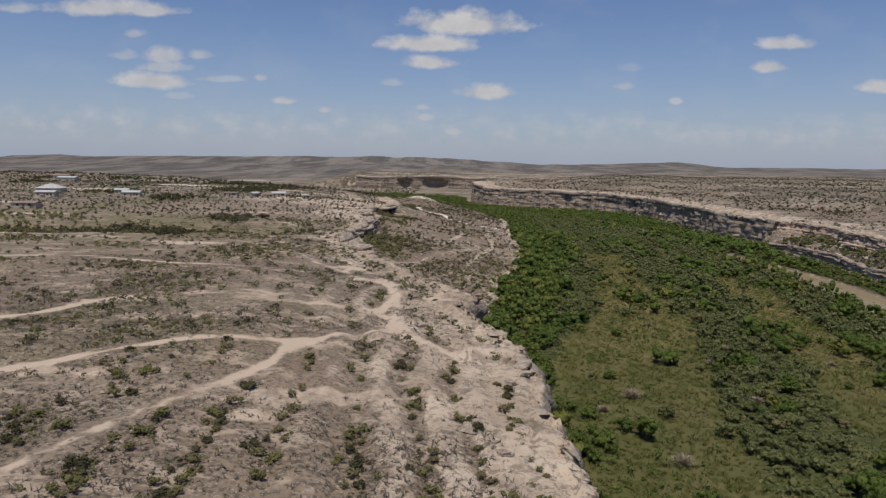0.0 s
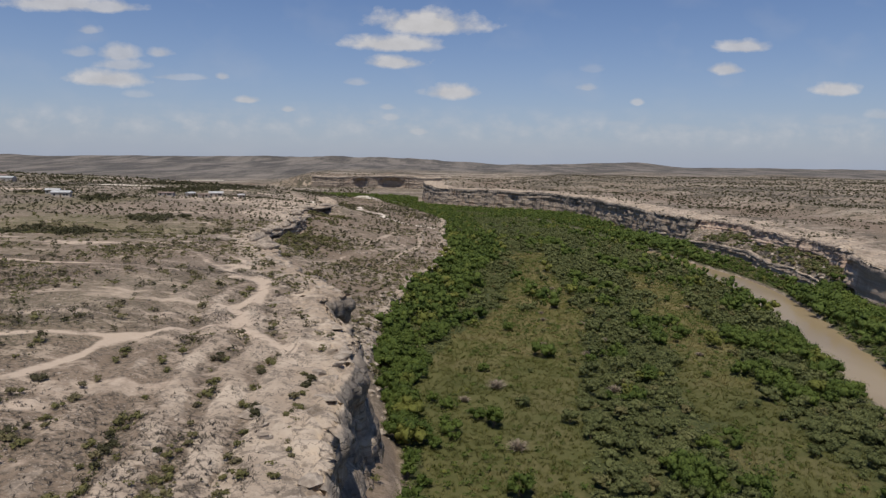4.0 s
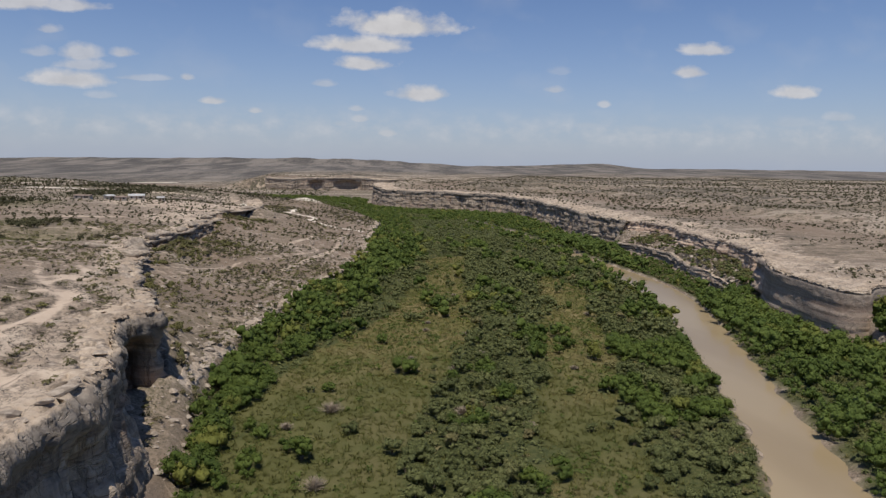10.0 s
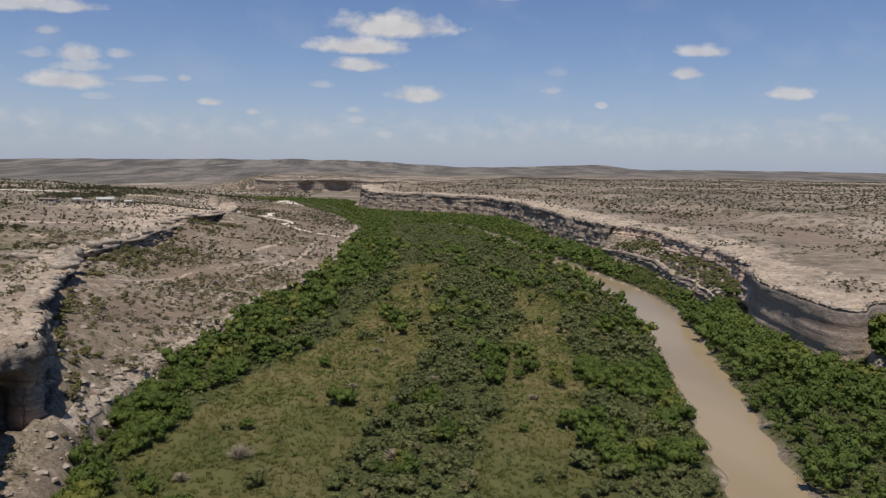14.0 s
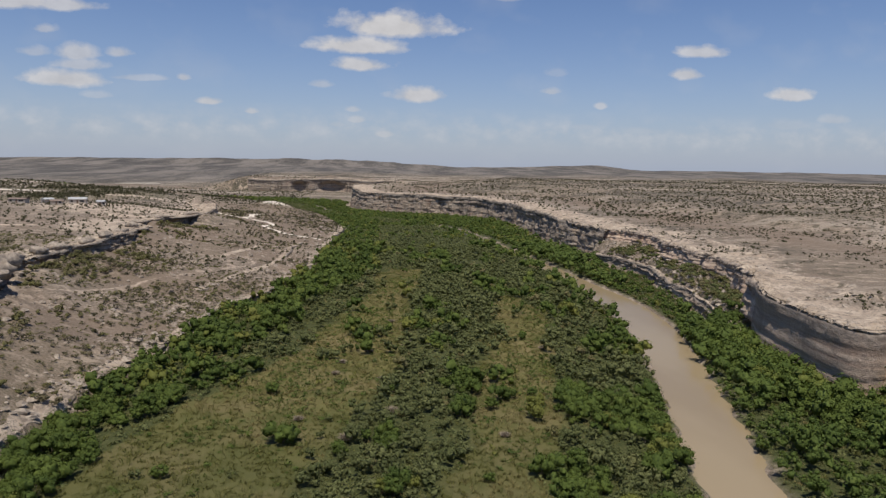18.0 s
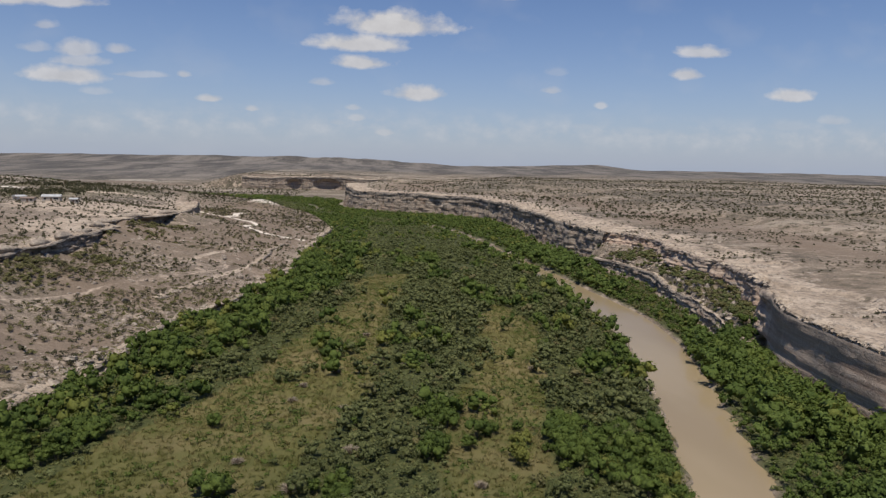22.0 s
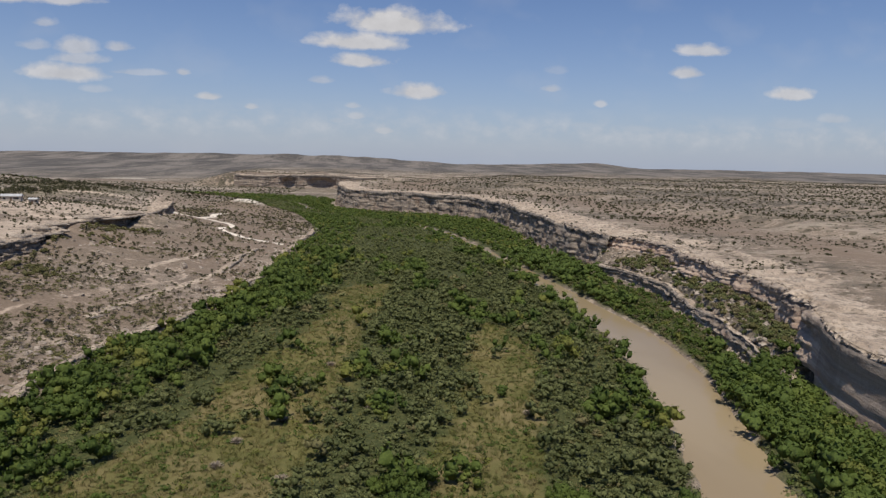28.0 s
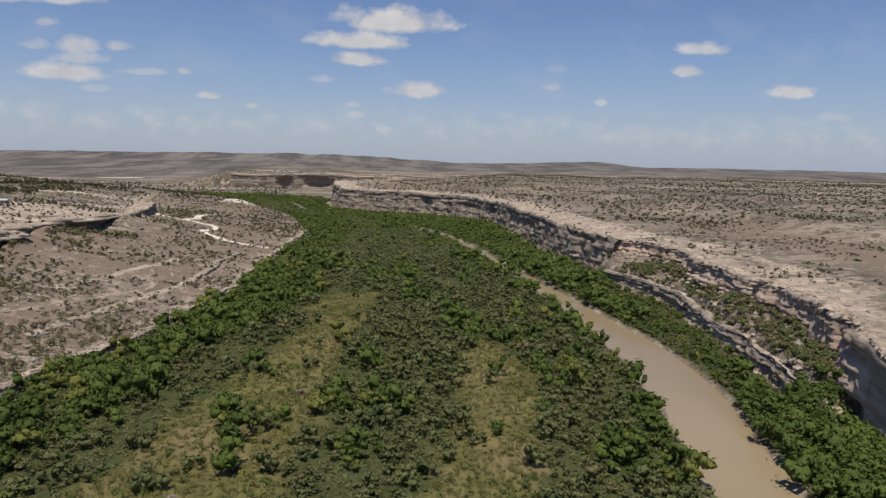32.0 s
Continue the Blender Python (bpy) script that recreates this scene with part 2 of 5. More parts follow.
def ground_material():
    m = Nodes("desert_ground")
    mask, more = m.attr("mask"), m.attr("more")
    s1, s2 = (m.t.nodes.new("ShaderNodeSeparateColor") for _ in "ab")
    m.t.links.new(mask.outputs["Color"], s1.inputs[0]), m.t.links.new(more.outputs["Color"], s2.inputs[0])
    trail, valley, rock = s1.outputs
    white, scrub, soil_haze = s2.outputs
    plain = m.attr("plain").outputs["Fac"]
    big, mid, fine, grain = m.noise(0.018, 5), m.noise(0.11, 5, 0.6), m.noise(1.5, 6, 0.7), m.noise(6.0, 4, 0.75)
    # grey gravel with dry grass, over paler soil
    c = m.mix(m.ramp(mid, 0.38, 0.62), (0.165, 0.128, 0.097), (0.258, 0.206, 0.156))
    c = m.mix(m.ramp(big, 0.4, 0.62, 0, 0.6), c, (0.211, 0.155, 0.107))
    c = m.mix(m.math("MULTIPLY", m.ramp(fine, 0.47, 0.6), 0.85), c, (0.077, 0.062, 0.046))
    c = m.mix(m.math("MULTIPLY", m.ramp(grain, 0.56, 0.68), 0.7), c, (0.370, 0.318, 0.258))
    c = m.mix(m.math("MULTIPLY", soil_haze, 0.7), c, m.mix(m.ramp(m.noise(0.05, 6, 0.65, (0.5, 1.6, 1.0)), 0.4, 0.6), (0.115, 0.093, 0.070), (0.252, 0.207, 0.158)))
    # broad drifts of pale caliche and dark brush far off
    drift = m.noise(0.007, 7, 0.68, (0.6, 1.5, 1.0))
    c = m.mix(m.math("MULTIPLY", m.ramp(drift, 0.535, 0.575), m.math("MULTIPLY", soil_haze, 0.85)), c, (0.345, 0.290, 0.228))
    c = m.mix(m.math("MULTIPLY", m.ramp(drift, 0.49, 0.43), m.math("MULTIPLY", soil_haze, 0.85)), c, (0.072, 0.062, 0.046))
    # pale soil shows in patches between the dry grass
    c = m.mix(m.math("MULTIPLY", m.ramp(m.noise(0.16, 7, 0.7, (1.0, 1.5, 1.0)), 0.52, 0.60), 0.85), c, m.mix(grain, (0.292, 0.225, 0.165), (0.421, 0.344, 0.267)))
    tuft_at = m.math("MULTIPLY", m.ramp(m.cells(1.7).outputs["Distance"], 0.40, 0.24), m.ramp(m.noise(0.22, 5, 0.65), 0.40, 0.54))
    c = m.mix(m.math("MULTIPLY", tuft_at, 0.85), c, m.mix(mid, (0.062, 0.052, 0.042), (0.105, 0.088, 0.066)))
    c = m.mix(m.math("MULTIPLY", m.ramp(m.cells(2.6).outputs["Distance"], 0.26, 0.14), 0.6), c, (0.430, 0.372, 0.306))
    # olive scrub cover
    c = m.mix(m.math("MULTIPLY", scrub, m.ramp(fine, 0.36, 0.58)), c, m.mix(m.ramp(mid, 0.4, 0.6), (0.086, 0.082, 0.034), (0.125, 0.112, 0.052)))
    # distant low bushes, too small to stand as shrubs
    dots = m.cells(0.17)
    dot = m.math("MULTIPLY", m.ramp(dots.outputs["Distance"], 0.40, 0.26), m.ramp(m.noise(0.03, 3), 0.30, 0.48))
    c = m.mix(m.math("MULTIPLY", dot, m.math("MULTIPLY", soil_haze, 0.85)), c, (0.052, 0.047, 0.026))
    c = m.mix(m.math("MULTIPLY", plain, m.ramp(mid, 0.3, 0.6, 0.5, 0.9)), c, m.mix(fine, (0.128, 0.094, 0.067), (0.215, 0.162, 0.118)))
    # distance haze and shade on the far hills, put into the base colour
    far_haze = m.ramp(soil_haze, 1.1, 2.0, 0.0, 0.8)
    c = m.mix(far_haze, c, m.mix(m.ramp(m.noise(0.006, 7, 0.7, (1.6, 0.3, 1.0)), 0.42, 0.6), (0.056, 0.054, 0.052), (0.170, 0.152, 0.134)))
    # bare limestone
    rc = bare_rock(m, mid, fine, grain)
    edge = m.math("ADD", rock, m.math("MULTIPLY", m.math("SUBTRACT", m.noise(0.35, 6, 0.65), 0.5), 1.6))
    c = m.mix(m.ramp(edge, 0.4, 0.62), c, rc)
    # tracks
    tedge = m.math("ADD", trail, m.math("ADD", m.math("MULTIPLY", m.math("SUBTRACT", fine, 0.5), 0.6), m.math("MULTIPLY", m.math("SUBTRACT", m.noise(0.3, 4), 0.5), 0.9)))
    c = m.mix(m.ramp(tedge, 0.3, 0.7, 0.0, 0.88), c, m.mix(fine, (0.420, 0.328, 0.246), (0.545, 0.446, 0.350)))
    c = m.mix(m.ramp(white, 0.35, 0.6), c, (0.640, 0.575, 0.480))
    # valley floor: grass and mud
    g = m.mix(m.ramp(mid, 0.36, 0.64), (0.098, 0.096, 0.028), (0.160, 0.140, 0.050))
    g = m.mix(m.math("MULTIPLY", m.ramp(fine, 0.45, 0.7), 0.7), g, (0.069, 0.076, 0.024))
    g = m.mix(m.math("MULTIPLY", m.ramp(m.noise(0.06, 5), 0.46, 0.60), 0.7), g, (0.195, 0.152, 0.072))
    litter = m.mix(m.ramp(fine, 0.4, 0.65), (0.040, 0.050, 0.016), (0.082, 0.083, 0.031))
    c = m.mix(valley, c, m.mix(plain, litter, g))
    h = m.math("ADD", m.math("MULTIPLY", fine, 0.7), m.math("MULTIPLY", grain, 0.3))
    m.bump(h, 0.8, 0.18)
    return m.colour(c)


def cliff_material(name="limestone", low=(0.285, 0.220, 0.166), high=(0.430, 0.352, 0.272), varnish=0.62, cracks=0.2, weathered=0.85):
    m = Nodes(name)
    strata = m.noise(0.9, 4, 0.6, (0.05, 0.05, 1.0))
    streak = m.noise(0.55, 4, 0.6, (1.0, 1.0, 0.07))
    mid, fine, grain = m.noise(0.14, 5), m.noise(0.9, 6, 0.65), m.noise(4.0, 4, 0.7)
    c = m.mix(m.ramp(strata, 0.38, 0.62), low, high)
    c = m.mix(m.ramp(mid, 0.42, 0.66, 0, 0.6 * varnish), c, (0.275, 0.236, 0.196))
    c = m.mix(m.math("MULTIPLY", m.ramp(streak, 0.54, 0.68), 0.68 * varnish), c, (0.110, 0.092, 0.076))
    c = m.mix(m.math("MULTIPLY", m.ramp(m.noise(0.16, 4, 0.6, (1.0, 1.0, 0.14)), 0.54, 0.61), varnish), c, (0.098, 0.084, 0.072))
    c = m.mix(m.math("MULTIPLY", m.ramp(m.noise(0.33, 3, 0.6, (0.04, 0.04, 1.0)), 0.52, 0.6), 0.4), c, (0.150, 0.124, 0.100))
    c = m.mix(m.math("MULTIPLY", m.ramp(m.noise(0.09, 3), 0.56, 0.7), 0.45), c, (0.327, 0.215, 0.150))
    c = m.mix(m.math("MULTIPLY", m.ramp(fine, 0.55, 0.72), min(0.6, varnish + 0.1)), c, (0.146, 0.129, 0.112))
    c = m.mix(m.math("MULTIPLY", m.ramp(grain, 0.58, 0.75), 0.4), c, (0.396, 0.361, 0.318))
    split = m.math("ABSOLUTE", m.math("SUBTRACT", m.noise(0.28, 5, 0.6, (1.0, 1.0, 0.22)), 0.5))
    seam = m.math("ABSOLUTE", m.math("SUBTRACT", m.noise(0.3, 4, 0.6, (0.25, 0.25, 1.6)), 0.5))
    joint = m.math("MAXIMUM", m.ramp(split, 0.022, 0.0), m.ramp(seam, 0.018, 0.0))
    c = m.mix(m.math("MULTIPLY", joint, cracks), c, (0.080, 0.066, 0.054))
    cap = m.ramp(m.math("ADD", m.attr("depth").outputs["Fac"], m.math("MULTIPLY", m.math("SUBTRACT", fine, 0.5), 0.2)), 0.24, 0.15)
    grey = m.mix(m.ramp(m.noise(0.6, 5, 0.65), 0.42, 0.6), (0.262, 0.228, 0.190), (0.135, 0.116, 0.098))
    c = m.mix(m.math("MULTIPLY", cap, weathered), c, grey)
    c = m.mix(m.ramp(m.math("ADD", m.attr("depth").outputs["Fac"], m.math("MULTIPLY", m.math("SUBTRACT", fine, 0.5), 0.06)), 0.045, 0.01), c, bare_rock(m, mid, fine, grain))
    m.bump(m.math("SUBTRACT", m.math("ADD", m.math("MULTIPLY", strata, 0.6), m.math("ADD", fine, m.math("MULTIPLY", grain, 0.25))), m.math("MULTIPLY", m.math("MULTIPLY", joint, m.ramp(m.attr("depth").outputs["Fac"], 0.02, 0.06)), 2.5 * cracks)), 1.0, 0.32)
    return m.colour(c)


def stone_material():
    m = Nodes("fallen_limestone")
    fine, grain = m.noise(1.1, 5, 0.6), m.noise(5.0, 4, 0.7)
    c = m.mix(m.ramp(fine, 0.38, 0.64), (0.225, 0.184, 0.144), (0.375, 0.318, 0.256))
    c = m.mix(m.math("MULTIPLY", m.ramp(grain, 0.55, 0.75), 0.5), c, (0.163, 0.142, 0.120))
    m.bump(fine, 0.8, 0.3)
    return m.colour(c)


def water_material():
    m = Nodes("silty_water", 0.22, 0.22)
    c = m.mix(m.ramp(m.noise(0.035, 4, 0.5, (1.0, 0.35, 1.0)), 0.38, 0.62), (0.252, 0.192, 0.112), (0.290, 0.226, 0.136))
    m.bump(m.noise(1.6, 3, 0.5), 0.05, 0.12)
    return m.colour(c)


def leaf_material(name, dark, light, dry, dry_share=0.12):
    m = Nodes(name, 0.75, 0.25)
    info = m.t.nodes.new("ShaderNodeObjectInfo")
    tint = m.math("FRACT", m.math("ADD", m.attr("tint").outputs["Fac"], info.outputs["Random"]))
    leaf = m.pos.outputs["Random Per Island"]
    c = m.mix(m.math("ADD", m.math("MULTIPLY", tint, 0.6), m.math("MULTIPLY", leaf, 0.4)), dark, light)
    c = m.mix(m.ramp(tint, 1.0 - dry_share * 1.4, 1.0 - dry_share * 0.4), c, dry)
    c = m.mix(m.ramp(m.noise(0.035, 3), 0.55, 0.72, 0.0, 0.5), c, light)
    c = m.mix(m.ramp(m.noise(3.2, 3, 0.7), 0.36, 0.66), m.mix(0.45, c, dark), m.mix(0.3, c, light))
    m.bump(m.noise(4.0, 3, 0.75), 0.8, 0.12)
    thin = m.t.nodes.new("ShaderNodeBsdfTranslucent")
    both = m.t.nodes.new("ShaderNodeMixShader")
    both.inputs[0].default_value = 0.3
    m.put(c, thin.inputs["Color"])
    m.t.links.new(m.bsdf.outputs[0], both.inputs[1]), m.t.links.new(thin.outputs[0], both.inputs[2])
    m.t.links.new(both.outputs[0], m.t.nodes["Material Output"].inputs["Surface"])
    return m.colour(c)


def plain_material(name, a, b, scale=2.0, rough=0.8, metal=0.0):
    m = Nodes(name, rough, 0.3)
    m.bsdf.inputs["Metallic"].default_value = metal
    f = m.noise(scale, 5, 0.6)
    m.bump(f, 0.3, 0.05)
    return m.colour(m.mix(m.ramp(f, 0.35, 0.65), a, b))


GROUND, LIMESTONE, STONE, WATER = ground_material(), cliff_material(), stone_material(), water_material()
# fewer streaks; bounced light on the east cliff put in as paler pink
PINK_LIT_LIMESTONE = cliff_material("pink_lit_limestone", (0.345, 0.246, 0.184), (0.480, 0.376, 0.290), 0.2, 0.03, 0.6)
CEDAR = leaf_material("salt_cedar_leaves", (0.060, 0.076, 0.024), (0.212, 0.222, 0.086), (0.225, 0.180, 0.086), 0.05)
WILLOW = leaf_material("willow_leaves", (0.038, 0.066, 0.012), (0.142, 0.184, 0.036), (0.215, 0.208, 0.048), 0.08)
BANK = leaf_material("bank_willow_leaves", (0.048, 0.082, 0.015), (0.150, 0.192, 0.042), (0.200, 0.205, 0.050), 0.06)
SAGE = leaf_material("dark_sage_leaves", (0.046, 0.045, 0.022), (0.092, 0.088, 0.040), (0.105, 0.085, 0.055), 0.2)
SCRUB = leaf_material("desert_scrub_leaves", (0.105, 0.102, 0.040), (0.215, 0.200, 0.078), (0.175, 0.140, 0.095), 0.3)
GRASS = leaf_material("valley_grass", (0.070, 0.084, 0.020), (0.205, 0.192, 0.058), (0.310, 0.245, 0.115), 0.3)
DEADWOOD = plain_material("dead_twigs", (0.189, 0.150, 0.107), (0.292, 0.241, 0.181), 4.0)
BARK = plain_material("bark", (0.086, 0.065, 0.047), (0.146, 0.116, 0.086), 5.0)
STUCCO = plain_material("pale_stucco", (0.361, 0.318, 0.267), (0.430, 0.387, 0.327), 1.0)
ROOF = plain_material("white_metal_roof", (0.361, 0.361, 0.353), (0.473, 0.473, 0.464), 0.6, 0.5)
ROOF_BROWN = plain_material("brown_roof", (0.189, 0.138, 0.112), (0.258, 0.198, 0.163), 1.0)
GLASS = plain_material("dark_window_glass", (0.026, 0.030, 0.034), (0.043, 0.047, 0.052), 1.0, 0.1)
WOOD = plain_material("weathered_door", (0.138, 0.095, 0.069), (0.189, 0.138, 0.095), 3.0)

# ---- plan of the land ----
RNG = np.random.default_rng(7)
WEST_RIM = [(24, -1500), (19, -20), (14.5, 25), (12.2, 50), (11, 60), (10.3, 70), (10.5, 78), (11.4, 86), (10.8, 93), (7.4, 101), (5.2, 107), (3.8, 113), (1.4, 119), (2.6, 121.6), (6.2, 124), (6.9, 128), (4, 135),
            (-2, 146), (-10, 160), (-19, 183), (-28, 217), (-36, 240), (-36, 265), (-34, 290), (-34, 312), (-37, 340), (-42, 366), (-46, 382), (-44, 400), (-36, 419),
            (-31, 436), (-37, 470), (-47, 520)]
WEST_FAR = [(-72, 560), (-92, 640), (-115, 740), (-205, 870), (-420, 1080), (-900, 1330), (-2500, 2000)]
SHORE = [(36, -1500), (26, 0), (21, 40), (18.5, 65), (17.5, 90), (15, 110), (12, 128), (11, 152), (11, 165), (11, 178), (12.5, 190), (14, 204), (16, 222), (18, 246), (24, 258), (28, 272), (31, 298),
         (35, 314), (38, 330), (37, 374), (40, 454), (41, 514), (30, 579), (6, 666), (-30, 740), (-62, 830), (-150, 915), (-300, 985), (-520, 1060), (-900, 1210), (-2500, 1700)]
EAST_RIM = [(280, -1500), (262, 40), (240, 130), (212, 158), (190, 168), (177, 171), (171, 167), (166, 160.5), (160.5, 163), (160, 172), (162, 187), (163.5, 202), (171, 217), (178, 233), (186, 256), (186, 275), (186, 294),
            (189, 320), (196, 348), (190, 362), (179, 371), (177, 392), (175, 456), (174, 531), (177, 608), (173, 655), (156, 704), (124, 744), (94, 768), (58, 800), (36, 845), (32, 900),
            (40, 971), (62, 1050), (112, 1190), (98, 1330), (22, 1376), (-74, 1372), (-180, 1384), (-310, 1430), (-700, 1600), (-2500, 2300)]
EAST_BASE = [(268, -1500), (236, 40), (205, 105), (182, 130), (165, 147), (157, 162), (157, 176), (159, 190), (161, 208), (164, 218), (168, 240), (174, 268), (177.5, 296), (180, 318),
             (177, 338), (172, 362), (170, 400), (170, 470), (169, 540), (171, 606), (166, 652), (150, 698), (120, 736), (90, 760), (52, 792), (27, 840), (22, 900), (26, 960),
             (-10, 1040), (-110, 1085), (-260, 1125), (-520, 1195), (-900, 1340), (-2504, 1850)]
RIVER = [(82, -1500), (86, 0), (93, 60), (106, 88), (113, 106), (121, 134), (131, 168), (140, 200), (148, 235), (150.5, 268), (148, 295), (147, 323), (143.5, 368), (137, 430),
         (128, 500), (112, 570), (84, 640), (50, 700), (12, 770), (-10, 880), (-60, 985), (-180, 1040), (-320, 1060), (-900, 1260)]
TRACKS = [[(-37, 30), (-31, 44), (-27, 57), (-23, 66), (-20, 75), (-19.5, 83), (-15, 89), (-8, 96), (-8, 105), (-13, 109), (-9, 120), (-12, 135), (-25, 149), (-22, 168), (-32, 184)],
          [(-19.5, 83), (-29, 81), (-36, 75), (-46, 64), (-70, 50)], [(-8, 96), (1, 88), (7, 83), (10.5, 72), (10, 55)],
          [(-170, 130), (-97, 142), (-89, 149), (-60, 141), (-33, 140), (-12, 135)], [(-75, 82), (-57, 90), (-55, 99), (-51, 105)], [(-22, 146), (-33, 165), (-41, 183)],
          [(-24, 222), (-14, 243), (-8, 265), (-2, 281), (5, 296), (16, 318), (12, 330), (3, 341), (5, 353), (17, 347)], [(225, 401), (252, 375), (282, 339), (360, 290)],
          [(-63, 585), (-95, 600), (-150, 610), (-260, 590)], [(-122, 470), (-180, 440), (-290, 430), (-380, 420)], [(-30, 240), (-60, 225), (-120, 214)]]
WHITE_ROAD = [[(-70, 560), (-54, 520), (-38, 497), (-20, 489), (-4, 482), (-1, 470), (-4, 458), (-2, 447), (7, 437), (19, 431), (31, 429)], [(-24, 491), (-20, 506), (-26, 530), (-22, 560)]]
MEADOWS = [[(112, 277), (116, 245), (111, 213), (100, 170), (88, 118), (84, 91), (80, 40), (76, -40), (60, -40), (64, 40), (74, 117), (84, 151), (93, 197), (100, 220), (103, 245)],
           [(65, 312), (73, 336), (84, 336), (81, 297), (75, 274), (74, 248), (72, 217), (69, 190), (63, 168), (58, 150), (50, 120), (46, 100), (40, 70), (38, 30), (40, -30), (30, -30), (27, 30), (22, 85), (21, 115), (23, 138),
            (27, 153), (31, 168), (42, 190), (49, 205), (50, 223), (58, 247), (62, 266), (67, 288)]]
ARROYO = [(-420, 272), (-250, 262), (-150, 236), (-90, 244), (-48, 262)]


def smooth_line(points, times=2):
    p = np.array(points, float)
    for _ in range(times):
        q = np.empty((2 * len(p) - 2, 2))
        q[0::2], q[1::2] = 0.75 * p[:-1] + 0.25 * p[1:], 0.25 * p[:-1] + 0.75 * p[1:]
        p = np.vstack((p[:1], q, p[-1:]))
    return p


def line_distance(x, y, line):
    """Distance of each point to a polyline, and how far along it the nearest place is."""
    p = np.array(line, float)
    best, along, done = np.full(x.shape, 1e9), np.zeros(x.shape), 0.0
    for (ax, ay), (bx, by) in zip(p[:-1], p[1:]):
        dx, dy = bx - ax, by - ay
        size = math.hypot(dx, dy)
        k = np.clip(((x - ax) * dx + (y - ay) * dy) / (size * size), 0, 1)
        d = np.hypot(x - ax - k * dx, y - ay - k * dy)
        nearer = d < best
        best, along = np.where(nearer, d, best), np.where(nearer, done + k * size, along)
        done += size
    return best, along


def within(x, y, polygon):
    p, hit = np.array(polygon, float), np.zeros(x.shape, bool)
    for (ax, ay), (bx, by) in zip(p, np.roll(p, -1, 0)):
        if ay != by:
            hit ^= ((ay > y) != (by > y)) & (x < (bx - ax) * (y - ay) / (by - ay) + ax)
    return hit


TABLE = np.random.default_rng(3).random((256, 256))


def lumps(x, y, size, octaves=4, keep=0.5):
    """Smooth random heights from -1 to 1 over a plan, with bumps of about that size."""
    out, amp, total = np.zeros(np.shape(x)), 1.0, 0.0
    for o in range(octaves):
        u, v = np.asarray(x) / size + 17.3 * o, np.asarray(y) / size + 5.1 * o
        i, j = np.floor(u).astype(int), np.floor(v).astype(int)
        f, g = u - i, v - j
        f, g = f * f * (3 - 2 * f), g * g * (3 - 2 * g)
        at = lambda a, b: TABLE[a % 256, b % 256]
        out += amp * ((at(i, j) * (1 - f) + at(i + 1, j) * f) * (1 - g) + (at(i, j + 1) * (1 - f) + at(i + 1, j + 1) * f) * g - 0.5) * 2
        total, amp, size = total + amp, amp * keep, size * 0.5
    return out / total


def step(v, lo, hi):
    k = np.clip((np.asarray(v, float) - lo) / (hi - lo), 0, 1)
    return k * k * (3 - 2 * k)


W_RIM, W_SHORE = smooth_line(WEST_RIM + WEST_FAR, 1), smooth_line(SHORE, 1)
E_RIM, E_BASE, R_LINE = smooth_line(EAST_RIM, 1), smooth_line(EAST_BASE, 1), smooth_line(RIVER, 2)
POLY_WEST = np.vstack((W_RIM, [(-9000, 2000), (-9000, -1500)]))
POLY_EAST = np.vstack((E_RIM, [(-2500, 9000), (9000, 9000), (9000, -1500)]))
POLY_VALLEY = np.vstack((W_SHORE, E_BASE[::-1]))


def dip(y):
    """How far the valley floor has sunk towards the far bends."""
    return 6.0 * step(y, 520, 790) + 2.5 * step(y, 900, 1300)


def river_half(y):
    return 5.8 + 0.9 * np.sin(y / 31.0) * (1 - step(y, 260, 420)) - 3.3 * step(y, 280, 410)


def west_top(y):
    return 18.5 - 2.0 * step(y, 130, 215)


def far_rise(x, y):
    r = np.hypot(x, y)
    z = 10.0 * step(r, 1500, 4300) + lumps(x, y, 300, 5) * 11 * step(r, 650, 1500) + 5.0 * np.abs(lumps(y, x, 130, 4)) * step(r, 700, 1300)
    for hx, hy, wx, wy, h in ((-2370, 4000, 420, 350, 30), (-1650, 4100, 520, 380, 34), (-890, 4150, 620, 420, 58), (-300, 4250, 420, 350, 40), (180, 4300, 300, 300, 26),
                              (1100, 4300, 260, 300, 22), (1420, 4200, 170, 260, 46), (-3300, 3600, 500, 400, 20)):
        z += 0.6 * h * np.exp(-((x - hx) / wx) ** 2 - ((y - hy) / wy) ** 2) * (1 + 0.25 * lumps(x, y, 160, 3))
    return z


def in_meadow(x, y):
    hit = np.zeros(x.shape, bool)
    for m in MEADOWS:
        hit |= within(x + 3.5 * lumps(x, y, 12, 3), y + 5 * lumps(y, x, 12, 3), m) | (line_distance(x, y, np.vstack((m, m[:1])))[0] < 1.8 + 2.0 * lumps(x, y, 9, 2))
    return hit


